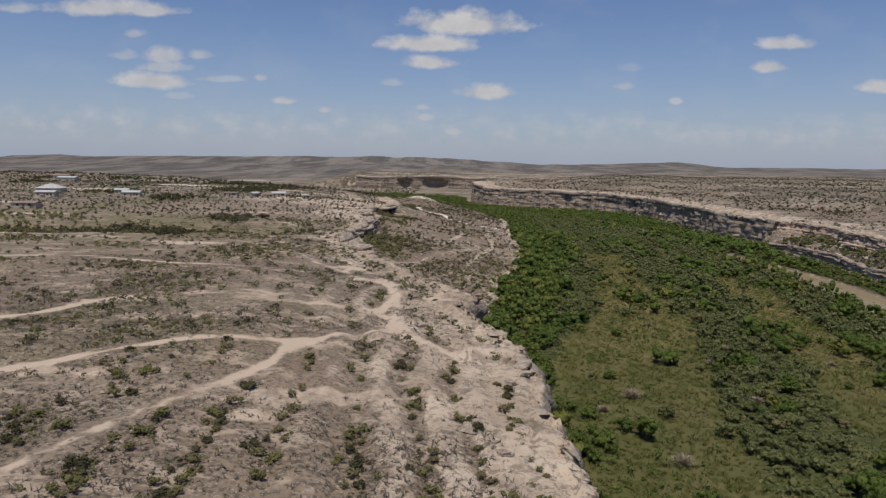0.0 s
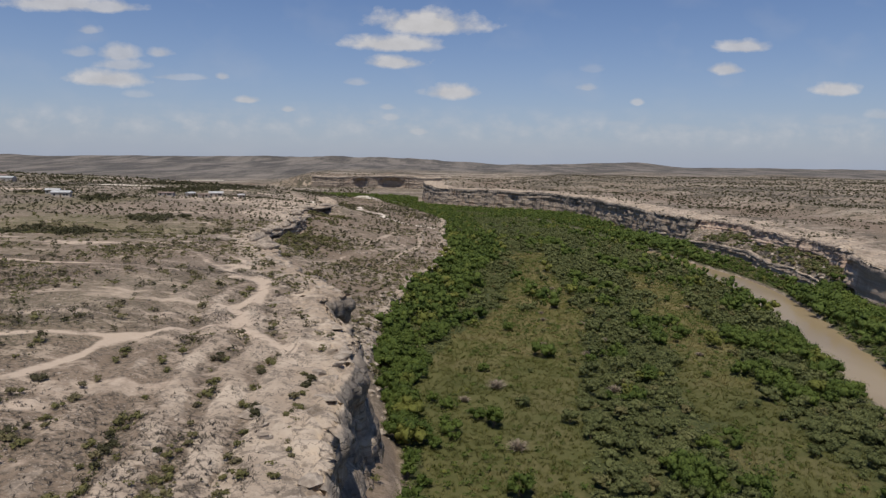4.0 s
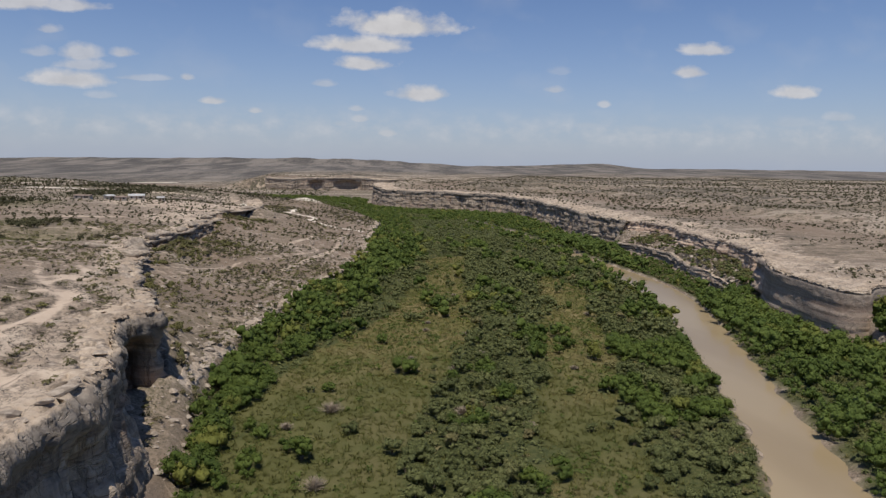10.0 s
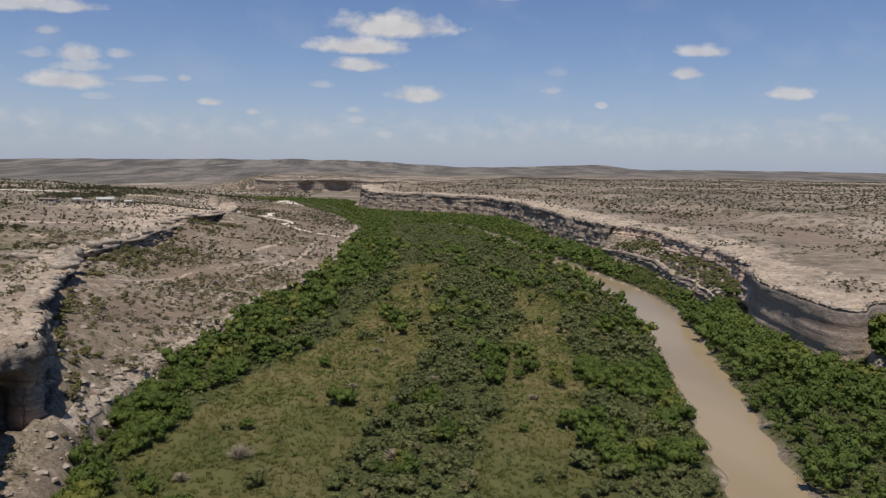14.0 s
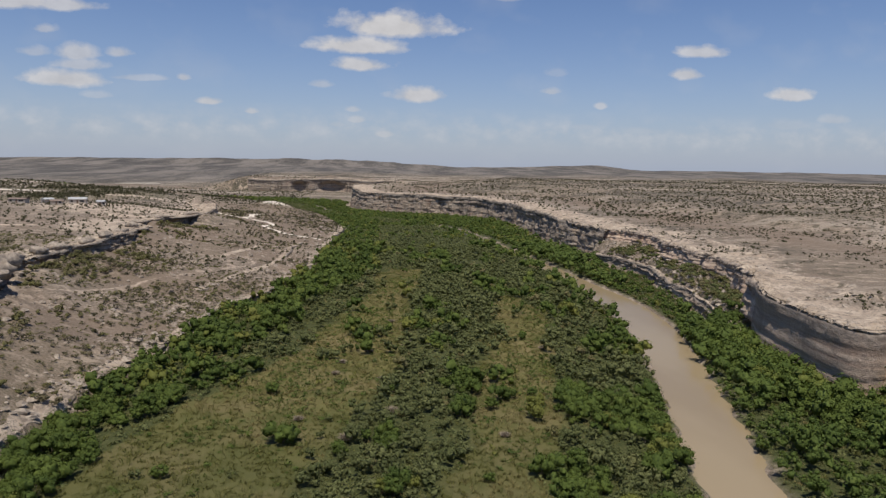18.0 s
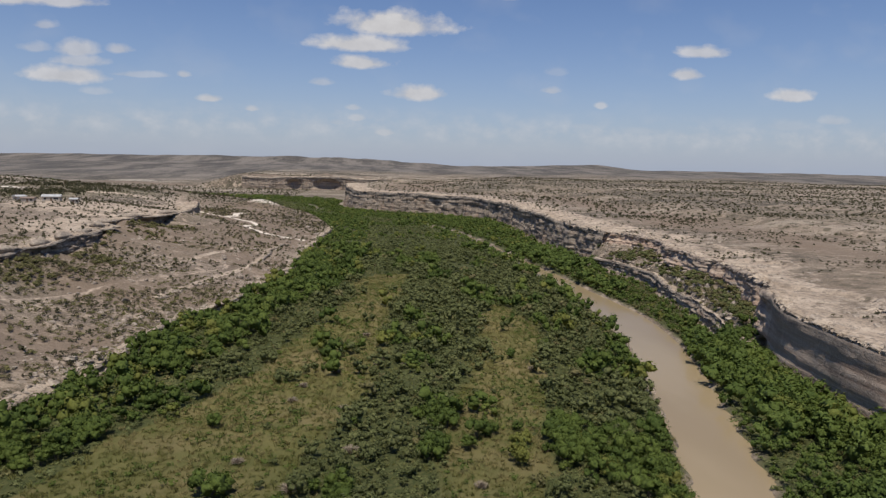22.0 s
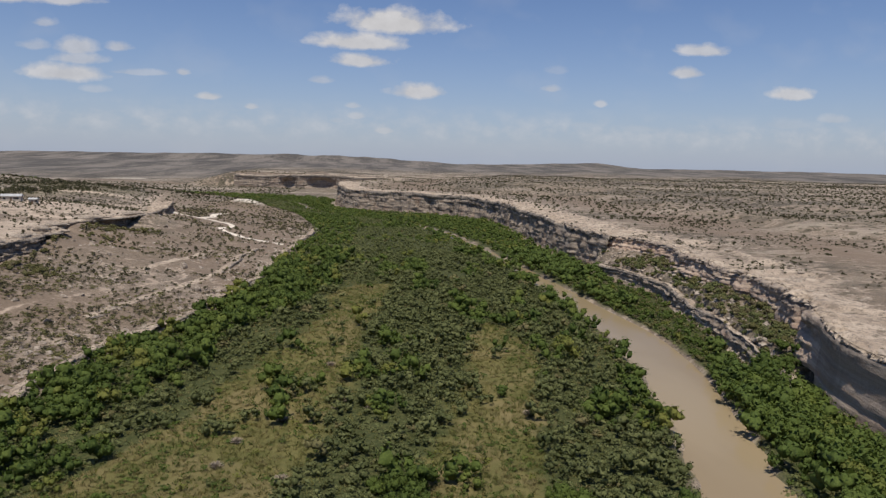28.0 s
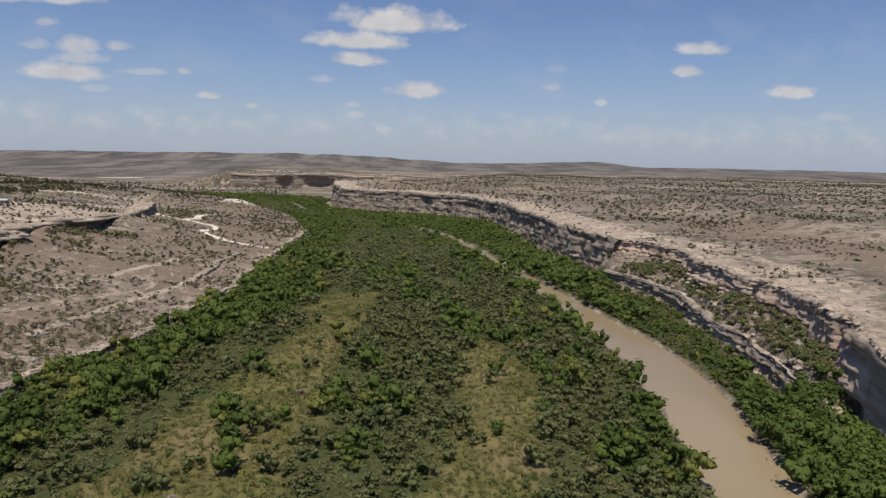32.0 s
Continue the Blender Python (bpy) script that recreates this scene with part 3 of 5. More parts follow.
def land(x, y):
    """Height of the ground and the masks of its cover at points of the plan."""
    x, y = np.asarray(x, float), np.asarray(y, float)
    dwr, dsh = line_distance(x, y, W_RIM)[0], line_distance(x, y, W_SHORE)[0]
    der, deb = line_distance(x, y, E_RIM)[0], line_distance(x, y, E_BASE)[0]
    driv = line_distance(x, y, R_LINE)[0]
    west, east, valley = within(x, y, POLY_WEST), within(x, y, POLY_EAST), within(x, y, POLY_VALLEY)
    rough1, rough2 = lumps(x, y, 9, 4), lumps(x, y, 60, 4)
    far = far_rise(x, y)
    soft = 1 - step(y, 430, 520)                    # the cliff line fades to a slope past the point
    hw = west_top(y) + 4.2 * step(dwr, 2, 46) * (1 - 0.5 * step(y, 190, 300)) + rough2 * 1.2 * step(dwr, 4, 40) + rough1 * 0.35 + far
    terrace = (dwr + 3.0 * lumps(x, y, 22, 3)) * 1.15
    hw += 0.3 * np.tanh(2.5 * np.sin(terrace)) * (1 - step(dwr, 16, 42)) * (1 - step(y, 120, 170)) * step(dwr, 3, 6)
    hw -= 3.2 * np.exp(-(line_distance(x, y, ARROYO)[0] / 16) ** 2) * step(dwr, 8, 40)
    hw -= 4.0 * step(y, 430, 560) * (1 - step(dwr, 30, 180))
    sag = der + 40 * lumps(x, y, 80, 5, 0.6)
    he = 14.3 + 1.0 * step(der, 3, 40) + 2.2 * step(sag, 100, 106) + 2.6 * step(sag, 190, 199) + 0.8 * step(sag, 18, 20) + rough2 * 1.1 * step(der, 4, 60) + rough1 * 0.3 + far - 1.6 * np.exp(-((der - 95) / 30) ** 2) + 0.5 * np.exp(-((y - 1420) / 80) ** 2) * step(x, -420, -250) * (1 - step(x, 100, 220))
    he += 8.0 * np.exp(-((x - 80) / 42) ** 2 - ((y - 905) / 48) ** 2) - 2.0 * step(y, 600, 850)
    he += 9.0 * np.abs(lumps(x, y, 34, 3)) * np.exp(-((x + 70) / 130) ** 2 - ((y - 1440) / 60) ** 2)            # broken knolls over the caves
    outer = step(y, 1000, 1150) * step(-x, 190, 330)               # past the caves the bluff sinks into the plain
    he = he * (1 - outer) + outer * (-3.0 - dip(y) + 6.0 * step(der, 10, 250) + 20.0 * step(der, 150, 1400) + far)
    floor = -1.0 - dip(y) + rough1 * 0.25 + 0.5 * lumps(x, y, 30, 2)
    half = river_half(y)
    floor = floor - 2.2 * (1 - step(driv, half - 1.5, half + 1.6))
    k = dsh / (dsh + dwr + 1e-6)
    bench = 1.2 + (6.6 + 3.6 * step(y, 130, 155)) * (0.4 + 0.6 * step(y, 100, 140)) * k ** 1.15 + rough1 * 0.6 + rough2 * 0.5 + 7.0 * np.exp(-((x + 27) / 19) ** 2 - ((y - 648) / 17) ** 2)
    bench = bench + (1.8 + 5.0 * lumps(x, y, 24, 3)) * k ** 2 * step(y, 128, 150) * (1 - step(y, 430, 520))
    bench = np.minimum(bench, west_top(y) - 0.4 + 30 * step(y, 430, 520))
    bench = np.where(dsh < 1.6, -1.0 + (bench + 1.0) * step(dsh, 0.1, 1.4), bench)
    ke = deb / (deb + der + 1e-6)
    ledge = 4.2 + (2.8 + 2.8 * step(y, 235, 275)) * ke + rough1 * 0.9
    ledge = ledge * (1 - 0.72 * step(y, 900, 1050)) + far * 0.3
    low = -1.0 - dip(y)
    ledge = low + (ledge - low) * step(deb + der, 7.2, 9.2) * (1 - step(y, 385, 430))
    ledge = np.where(deb < 2.6, low + (ledge - low) * step(deb, 0.8, 2.4), ledge)
    cut = 2.6 + 7.0 * step(y, 560, 760) + 6.2 * np.exp(-(np.hypot(x - 3, y - 126) / 10.0) ** 4)
    z = np.where(valley, floor, np.where(west, np.where(dwr < cut, 0.0, hw), np.where(east, np.where(der < cut, 0.0, he), np.where(dsh < deb, bench, ledge))))
    foot_w, foot_e = bench - 1.2, np.minimum(ledge - 1.2, 11.0)
    hw_soft = hw * step(dwr, -2, 60) + 10.0 * (1 - step(dwr, -2, 60))
    z = np.where(west & (dwr < cut), foot_w, z)
    z = np.where(west & (soft < 1), z * soft + (1 - soft) * hw_soft, z)
    z = np.where(east & (der < cut), foot_e, z)
    # cover
    trail = np.zeros(x.shape)
    for line in TRACKS:
        worn = 0.72 if line[0][1] == 222 else 1.0
        trail = np.maximum(trail, worn * (1 + 0.5 * rough2) - step(line_distance(x, y, smooth_line(line))[0] + 0.8 * rough1, 0.0, 1.25))
    strip = step(lumps(x * 0.45 + 5 * rough2, y * 1.25 - 0.35 * x, 8, 5, 0.62), 0.16, 0.42)
    trail = np.maximum(trail, 0.52 * strip * west * (1 - step(y, 260, 420)) * step(dwr, 6, 16))
    white = np.zeros(x.shape)
    for jx, jy, jr in ((-18, 84, 5), (-8, 100, 5), (-10, 118, 4.5), (-13, 136, 6), (3, 87, 4), (-22, 160, 5)):
        trail = np.maximum(trail, 0.62 * np.exp(-(np.hypot(x - jx, y - jy) / jr) ** 2) + 0.35 * rough1)
    for line in WHITE_ROAD:
        white = np.maximum(white, 1 - step(line_distance(x, y, smooth_line(line))[0] + 0.6 * rough1, 0.9, 2.4))
    white = np.maximum(white, 0.66 * np.exp(-((x + 27) / 19) ** 2 - ((y - 646) / 15) ** 2))
    hollow = np.exp(-(((x + 92) / 26) ** 2 + ((y - 506) / 38) ** 2) ** 2)              # brush in the middle of the pale terrace
    pale = np.exp(-(((x + 84) / 52) ** 2 + ((y - 482) / 74) ** 2) ** 2) * (1 - hollow)
    pale = np.maximum(pale, np.exp(-(((x + 54) / 18) ** 2 + ((y - 352) / 30) ** 2) ** 2))
    for hx, hy, wx, wy in ((-520, 1780, 120, 30), (-250, 1500, 60, 18), (-260, 660, 60, 14)):
        white = np.maximum(white, 0.7 * np.exp(-((x - hx) / wx) ** 2 - ((y - hy) / wy) ** 2))
    rim = np.where(west, dwr, np.where(east, der, 99))
    rock = np.where(west | east, 0.95 - 0.75 * step(rim, 3, np.where(east, 26, np.where(y < 110, 26, 17))) + 0.35 * lumps(x, y, 14, 4), 0.02 + 0.85 * lumps(x, y, 13, 5))
    bands = np.sin((dwr + 3.0 * lumps(x, y, 22, 3)) * 1.15)
    rock = np.where(west & (y < 150), rock + 0.4 * bands * (1 - step(dwr, 14, 40)), rock)
    rock = np.where(east, rock + 0.45 * np.exp(-((sag - 104) / 5) ** 2) + 0.4 * np.exp(-((sag - 196) / 7) ** 2) + 0.5 * np.exp(-((sag - 20) / 3) ** 2), rock)
    rock = np.where(dsh < deb, rock, rock + np.where(east | west | valley, 0.0, -0.1))
    scrub = np.clip((0.4 + 0.5 * step(y, 180, 260) * west) * step(lumps(x, y, 60, 4), -0.15, 0.3) + np.exp(-(line_distance(x, y, ARROYO)[0] / 26) ** 2), 0, 1) * step(rim, 12, 40) * np.where(west, 1, np.where(east, 0.35, 0.85))
    for hx, hy, wx, wy in ((-112, 468, 42, 11), (-60, 398, 26, 9), (-140, 214, 46, 5), (-250, 380, 50, 7), (-190, 300, 40, 6), (-95, 330, 30, 6), (-70, 182, 18, 5), (-300, 560, 80, 12), (-150, 640, 60, 12)):
        spot = np.exp(-((x - hx) / wx) ** 2 - ((y - hy) / wy) ** 2)
        trail, scrub = np.maximum(trail, 0.75 * spot), scrub * (1 - spot)
    rock = rock * (1 - 0.75 * step(np.hypot(x, y), 500, 1000)) * np.where(east, 0.72, 1.0) + 1.1 * pale * west
    scrub = np.maximum(scrub * (1 - pale), 0.9 * hollow)
    soil_haze = np.where(east, 0.55 + 0.45 * step(np.hypot(x, y), 260, 600), step(np.hypot(x, y), 260, 700))
    plain = np.where(east, 0.9 * np.exp(-((sag - 68) / 24) ** 2) * step(y, 150, 260), 0.0)
    plain = np.where(~(east | west | valley) & (dsh < deb), 0.75 * step(lumps(x, y, 34, 4), -0.35, 0.25), plain)
    scrub, rock, soil_haze = np.maximum(scrub, 0.0) * (1 - plain), rock * (1 - plain), soil_haze * (1 - plain)
    inside = valley & (x > -10) & (x < 160) & (y > -60) & (y < 420)
    plain[inside] = in_meadow(x[inside], y[inside]) * (0.4 + 0.6 * step(y[inside], 110, 220))
    # past 1 the mask marks far land greyed to stand in for haze
    soil_haze = soil_haze + step(np.hypot(x, y), 1200, 2400)
    green = np.where(valley, step(np.minimum(dsh, deb), 0.0, 2.0), 0.0) * (1 - 0.8 * step(y, 1180, 1320))
    mud = step(half + 1.8 - driv, 0.0, 1.0)
    return z, np.stack((trail * ~valley, green * (1 - mud), np.clip(rock, 0, 1) * (1 - green)), -1), np.stack((white, scrub * (1 - green), soil_haze), -1), plain


def R_at(y):
    order = np.argsort(R_line_y)
    return np.interp(y, R_line_y[order], R_line_x[order])


R_line_x, R_line_y = R_LINE[:, 0], R_LINE[:, 1]


def soften(me, normals):
    """Round shading for leaf clumps: each corner takes the outward direction of its crown."""
    me.normals_split_custom_set_from_vertices(np.asarray(normals, np.float32).tolist())


def mesh_from(name, verts, faces, material, smooth=False):
    """A mesh from arrays; faces all of one size."""
    verts, faces = np.asarray(verts, np.float32), np.asarray(faces, np.int32)
    n, k = faces.shape
    me = bpy.data.meshes.new(name)
    me.vertices.add(len(verts)), me.loops.add(n * k), me.polygons.add(n)
    me.vertices.foreach_set("co", verts.ravel()), me.loops.foreach_set("vertex_index", faces.ravel())
    me.polygons.foreach_set("loop_start", np.arange(0, n * k, k, dtype=np.int32))
    me.polygons.foreach_set("use_smooth", np.full(n, smooth))
    me.materials.append(material)
    me.update(calc_edges=True)
    me.validate()
    return me


def paint(me, name, values):
    values = np.asarray(values, np.float32)
    if values.ndim == 1:
        at = me.attributes.new(name, "FLOAT", "POINT")
        at.data.foreach_set("value", values)
    else:
        at = me.attributes.new(name, "FLOAT_COLOR", "POINT")
        at.data.foreach_set("color", np.column_stack((values, np.ones(len(values)))).astype(np.float32).ravel())


def lattice(start, *runs):
    """Coordinates that go from start through runs of (end, pitch there), the pitch changing evenly on the way."""
    out, pitch = [start], runs[0][1]
    for end, goal in runs:
        length = end - out[-1]
        first, n = pitch, max(2, round(2 * length / (pitch + goal)))
        steps = np.linspace(first, goal, n)
        out += list(out[-1] + np.cumsum(steps) * length / steps.sum())
        pitch = goal
    return np.array(out)


def grid_faces(nx, ny):
    i = np.arange((ny - 1) * (nx - 1))
    a = (i // (nx - 1)) * nx + i % (nx - 1)
    return np.stack((a, a + 1, a + nx + 1, a + nx), -1)


gx = lattice(-3400, (-3300, 90), (-420, 10), (-66, 4.5), (-64, 1.2), (40, 1.1), (56, 3.6), (142, 3.6), (156, 1.2), (205, 1.15), (330, 6), (3400, 95))
gy = lattice(-1480, (-1400, 80), (36, 2), (38, 1.45), (300, 1.45), (520, 2.2), (700, 6), (1480, 9), (4700, 90))
GX, GY = np.meshgrid(gx, gy)
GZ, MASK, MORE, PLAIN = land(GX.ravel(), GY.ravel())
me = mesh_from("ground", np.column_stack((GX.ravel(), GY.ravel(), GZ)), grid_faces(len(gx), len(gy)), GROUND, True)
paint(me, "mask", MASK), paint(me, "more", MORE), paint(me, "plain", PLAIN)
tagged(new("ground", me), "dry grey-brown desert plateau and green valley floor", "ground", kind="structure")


def ground_z(x, y):
    """Height of the built sheet, between its corners."""
    i, j = np.clip(np.searchsorted(gx, x) - 1, 0, len(gx) - 2), np.clip(np.searchsorted(gy, y) - 1, 0, len(gy) - 2)
    f, g = (x - gx[i]) / (gx[i + 1] - gx[i]), (y - gy[j]) / (gy[j + 1] - gy[j])
    Z = GZ.reshape(len(gy), len(gx))
    return (Z[j, i] * (1 - f) + Z[j, i + 1] * f) * (1 - g) + (Z[j + 1, i] * (1 - f) + Z[j + 1, i + 1] * f) * g


# the river, a strip along its line
def along(line, pitch):
    p = np.asarray(line, float)
    s = np.concatenate(([0], np.cumsum(np.hypot(*np.diff(p, axis=0).T))))
    q = np.arange(0, s[-1], pitch)
    pts = np.column_stack((np.interp(q, s, p[:, 0]), np.interp(q, s, p[:, 1])))
    tang = np.gradient(pts, axis=0)
    tang /= np.hypot(*tang.T)[:, None] + 1e-9
    return q, pts, tang


q, pts, tang = along(R_LINE, 3.0)
side = np.column_stack((tang[:, 1], -tang[:, 0]))
cols = np.linspace(-1, 1, 7)
river = np.concatenate([np.column_stack((pts + side * (c * (river_half(pts[:, 1]) + 2.2))[:, None], -1.75 - dip(pts[:, 1]))) for c in cols])
f = grid_faces(len(pts), len(cols))
tagged(new("water", mesh_from("water", river, f, WATER, True)), "slow muddy brown river with a still surface", "river", kind="structure")


# ---- cliffs ----
def cells(u, v, seed):
    """Random polygons over a plane: for each point a tone from -0.5 to 0.5 and how near the joint it lies."""
    i, j = np.floor(u).astype(int), np.floor(v).astype(int)
    best, second, tone = np.full(u.shape, 9.0), np.full(u.shape, 9.0), np.zeros(u.shape)
    for a in (-1, 0, 1):
        for b in (-1, 0, 1):
            ci, cj = i + a, j + b
            px, py = ci + 0.15 + 0.7 * TABLE[(ci * 7 + seed) % 256, (cj * 13 + 5) % 256], cj + 0.15 + 0.7 * TABLE[(ci * 11 + 3) % 256, (cj * 5 + seed) % 256]
            d = np.hypot(u - px, v - py)
            t = TABLE[(ci * 3 + 71) % 256, (cj * 17 + seed) % 256] - 0.5
            second = np.where(d < best, best, np.minimum(second, d))
            tone = np.where(d < best, t, tone)
            best = np.minimum(best, d)
    return tone, second - best


def cliff(name, label, line, pitch, top, foot, height_fade, seed, overhang, caves=(), lean=1.0, smooth_times=2, cap=6.0, side=1, rise=0.0, juts=(), broken=0.0, rough=1.0, wiggle=None, shove=0.0, reach=None, blocks=1.0, rock=None):
    """A rock wall along a line of the plan: a cap that lies on the plateau, a ledged and undercut face, and a foot in the rubble."""
    q, pts, tang = along(smooth_line(line, smooth_times), pitch)
    out = side * np.column_stack((tang[:, 1], -tang[:, 0]))
    wiggle = cap / 6 if wiggle is None else wiggle
    wig = shove + (wiggle(pts[:, 1]) if callable(wiggle) else wiggle) * (1.9 * lumps(q, q * 0 + seed, 18, 3) + 0.9 * lumps(q, q * 0 + seed + 40, 5, 3))
    pts = pts + out * wig[:, None]
    flow = np.gradient(pts, axis=0)
    flow = np.stack([np.convolve(np.pad(f, 4, "edge"), np.ones(9) / 9, "valid") for f in flow.T], -1)
    out = side * np.column_stack((flow[:, 1], -flow[:, 0]))
    out /= np.hypot(*out.T)[:, None] + 1e-9
    inner = pts - out * (cap * 0.8 if cap < 10 else 24.0)
    zt = (top(pts[:, 1]) if top else ground_z(inner[:, 0], inner[:, 1]) + rise) + broken * lumps(q, q * 0 + seed + 2, 24, 3) + 0.5 * cap / 6 * lumps(q, q * 0 + seed + 9, 20, 3)
    zt = np.convolve(np.pad(zt, 7, "edge"), np.ones(15) / 15, "valid") if cap > 10 else zt
    zb = foot(pts[:, 0], pts[:, 1]) if foot else ground_z(*(pts + out * 2.0).T)
    fade = height_fade(pts[:, 1])
    rows = []
    block = min(cap / 6.0, 2.0)
    reach = reach or cap
    depths = -np.concatenate((np.linspace(reach, cap, 4)[:3], cap * np.linspace(1, 0.03, 12) ** 1.15)) if reach > cap else -cap * np.linspace(1, 0.03, 15) ** 1.15
    for n, d in enumerate(depths):
        p = pts + out * d
        g = ground_z(p[:, 0], p[:, 1])
        tone, joint = cells((q + lumps(q, q * 0 + d, 5, 2)) / (2.6 * block), np.full(len(q), d / (1.9 * block)) + 0.25 * lumps(q, q * 0 + seed, 6, 2), int(seed))
        w = np.where(g < zt - 3.5 * block, 1.0, step(d, -reach, -reach * 0.45))
        z = g * (1 - w) + zt * w + w * block * (0.7 * tone - 0.5 * (1 - step(joint, 0.0, 0.16))) + 0.2 * w * lumps(p[:, 0], p[:, 1], 3, 3) - 0.5 * block * step(d, -0.25 * cap, 0)
        z = np.where(g > zt - 2.2 * block, np.maximum(z, g + (0.05 if n else -0.4)), z) if n else np.where(g > zt - 2.2 * block, g - 0.4, zt - 0.3)
        rows.append(np.column_stack((p, z)))
    layers, shade = 30, [np.full(len(q), 0.0)] * 15
    fix = np.random.default_rng(int(seed * 10))
    beds = np.concatenate(([0.0, 0.15], np.sort(fix.uniform(0.18, 0.97, 7)), [1.01]))      # bedding planes
    size, slip, jut = fix.uniform(2.2, 6.5, 10), fix.uniform(0, 50, 10), fix.uniform(-0.45, 0.45, 10)
    size[0], size[1] = 3.0, 9.0
    buttress = 1.3 * lumps(q, q * 0 + seed + 33, 22, 3)
    tall = float(np.mean(zt - zb))
    warp = q + 1.6 * lumps(q, q * 0 + seed + 50, 6, 3)
    for k in range(layers + 1):
        v = k / layers
        vv = np.clip(v + 0.05 * lumps(q, q * 0 + seed + 70, 45, 2) + 0.02 * lumps(q, q * 0 + seed + 71, 6, 2), 0, 1)
        o, groove = np.zeros(len(q)), np.zeros(len(q))
        for j in range(9):
            at = (vv >= beds[j]) & (vv < beds[j + 1])
            u = (warp + slip[j]) / size[j]
            stone = np.floor(u)
            tone = TABLE[stone.astype(int) % 256, (j * 31 + int(seed)) % 256] - 0.5
            crack = np.minimum(u - stone, 1 - (u - stone)) * size[j]
            bed = np.minimum(vv - beds[j], beds[j + 1] - vv)
            oo = jut[j] + 1.1 * tone * (1 if j else 1.4) - 0.75 * np.exp(-(crack / 0.35) ** 2) - 0.3 * np.exp(-(bed / 0.016) ** 2)
            o = np.where(at, oo, o)
        tone, joint = cells(warp / 3.1 + 40, np.full(len(q), v * tall / 2.3) + 0.3 * lumps(q, q * 0 + seed, 9, 2), int(seed) + 3)
        rg = rough(pts[:, 1]) if callable(rough) else rough
        o = rg * (0.55 * o + blocks * block * (1.15 * tone - 0.65 * (1 - step(joint, 0.0, 0.14)))) + buttress * 0.9 * block * np.minimum(1.0, 0.1 + rg) + 0.25 * np.minimum(1.0, 0.12 + rg) * lumps(q, q * 0 + v * 40, 2.4, 3) + 0.45 * jut[np.clip(np.searchsorted(beds, vv, "right") - 1, 0, 9)]
        over = overhang(pts[:, 1]) if callable(overhang) else overhang
        lip = over * (1 - step(vv, 0.13, 0.2)) * np.clip(0.35 + 1.3 * lumps(q, q * 0 + seed + 5, 19, 3), -0.4, 1.4)
        for cx, cy, half, far_out in juts:
            lip = lip + far_out * np.exp(-(np.hypot(pts[:, 0] - cx, pts[:, 1] - cy) / half) ** 4) * (1 - step(vv, 0.2, 0.3))
        cave = -np.abs(over) * 1.5 * np.exp(-((v - 0.42) / 0.2) ** 2) * np.clip(0.25 + 1.3 * lumps(q, q * 0 + seed + 21, 32, 2), 0, 1.3)
        base = (lean(pts[:, 1]) if callable(lean) else lean) * (v ** 1.1) * 2.4
        for cx, cy, half, deep in caves:
            near = np.exp(-(((pts[:, 0] - cx) ** 2 + (pts[:, 1] - cy) ** 2) / half ** 2 + ((v - 0.66) / 0.44) ** 2) ** 3)
            cave = cave - deep * near * step(v, 0.14, 0.26) * (1 - step(v, 0.95, 1.0))
        rounding = -0.9 * (1 - step(v, 0.0, 0.08))
        o = (o + lip + cave + base + rounding) * (0.35 + 0.65 * fade)
        z = zt * (1 - v) + (zb - 1.2) * v
        z = z + 0.3 * lumps(q, q * 0 + seed + k * 3.3, 7, 2) * (1 - abs(2 * v - 1))
        rows.append(np.column_stack((pts + out * o[:, None], z)))
        shade.append(np.clip(vv + 0.01, 0, 1))
    V = np.concatenate(rows)
    me = mesh_from(name, V, grid_faces(len(pts), len(rows))[:, ::-side], rock or LIMESTONE, True)
    paint(me, "depth", np.concatenate(shade))
    return tagged(new(name, me), label, "cliff", kind="structure")


cliff("cliff_west", "undercut grey limestone cliff at the edge of the plateau", [(21, -80)] + WEST_RIM[1:], 0.45, west_top, lambda x, y: -0.6 + 12.0 * step(y, 130, 152),
      lambda y: 1 - 0.8 * step(y, 400, 470), 1.0, lambda y: 1.3 + 1.7 * step(y, 140, 170), lean=lambda y: 1.5 - 1.1 * step(y, 112, 124), reach=10.0, caves=((4.0, 122.0, 5.2, 6.5), (4.5, 112, 3.2, 2.4), (8, 101, 2.5, 2.0), (-28, 217, 6, 4.0), (-36, 246, 6, 3.0), (-35, 290, 7, 3.5), (-37, 338, 8, 3.0), (-46, 400, 9, 4.0), (-32, 425, 8, 3.0), (12.5, 82, 3.0, 2.5), (13.5, 66, 4, 2.0)),
      juts=((5.4, 123, 4.0, 0.5), (10.8, 83, 3.5, 0.8), (-31, 230, 7, 1.6), (-36, 262, 7, 1.4), (-36, 325, 9, 1.4), (-36, 412, 8, 1.6)))
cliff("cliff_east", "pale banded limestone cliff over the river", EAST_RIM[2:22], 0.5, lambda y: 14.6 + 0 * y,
      lambda x, y: np.where((y > 212) & (y < 372), 5.0 + 3.6 * step(y, 235, 280), 0.0), lambda y: 1 + 0 * y, 5.0, lambda y: 0.5 + 0.3 * step(y, 212, 224), lean=lambda y: 0.25 + 0.9 * step(y, 212, 224), side=-1, rough=lambda y: 0.03 + 1.0 * step(y, 212, 224), wiggle=lambda y: 0.15 + 1.55 * step(y, 212, 235), broken=0.5, rock=PINK_LIT_LIMESTONE)
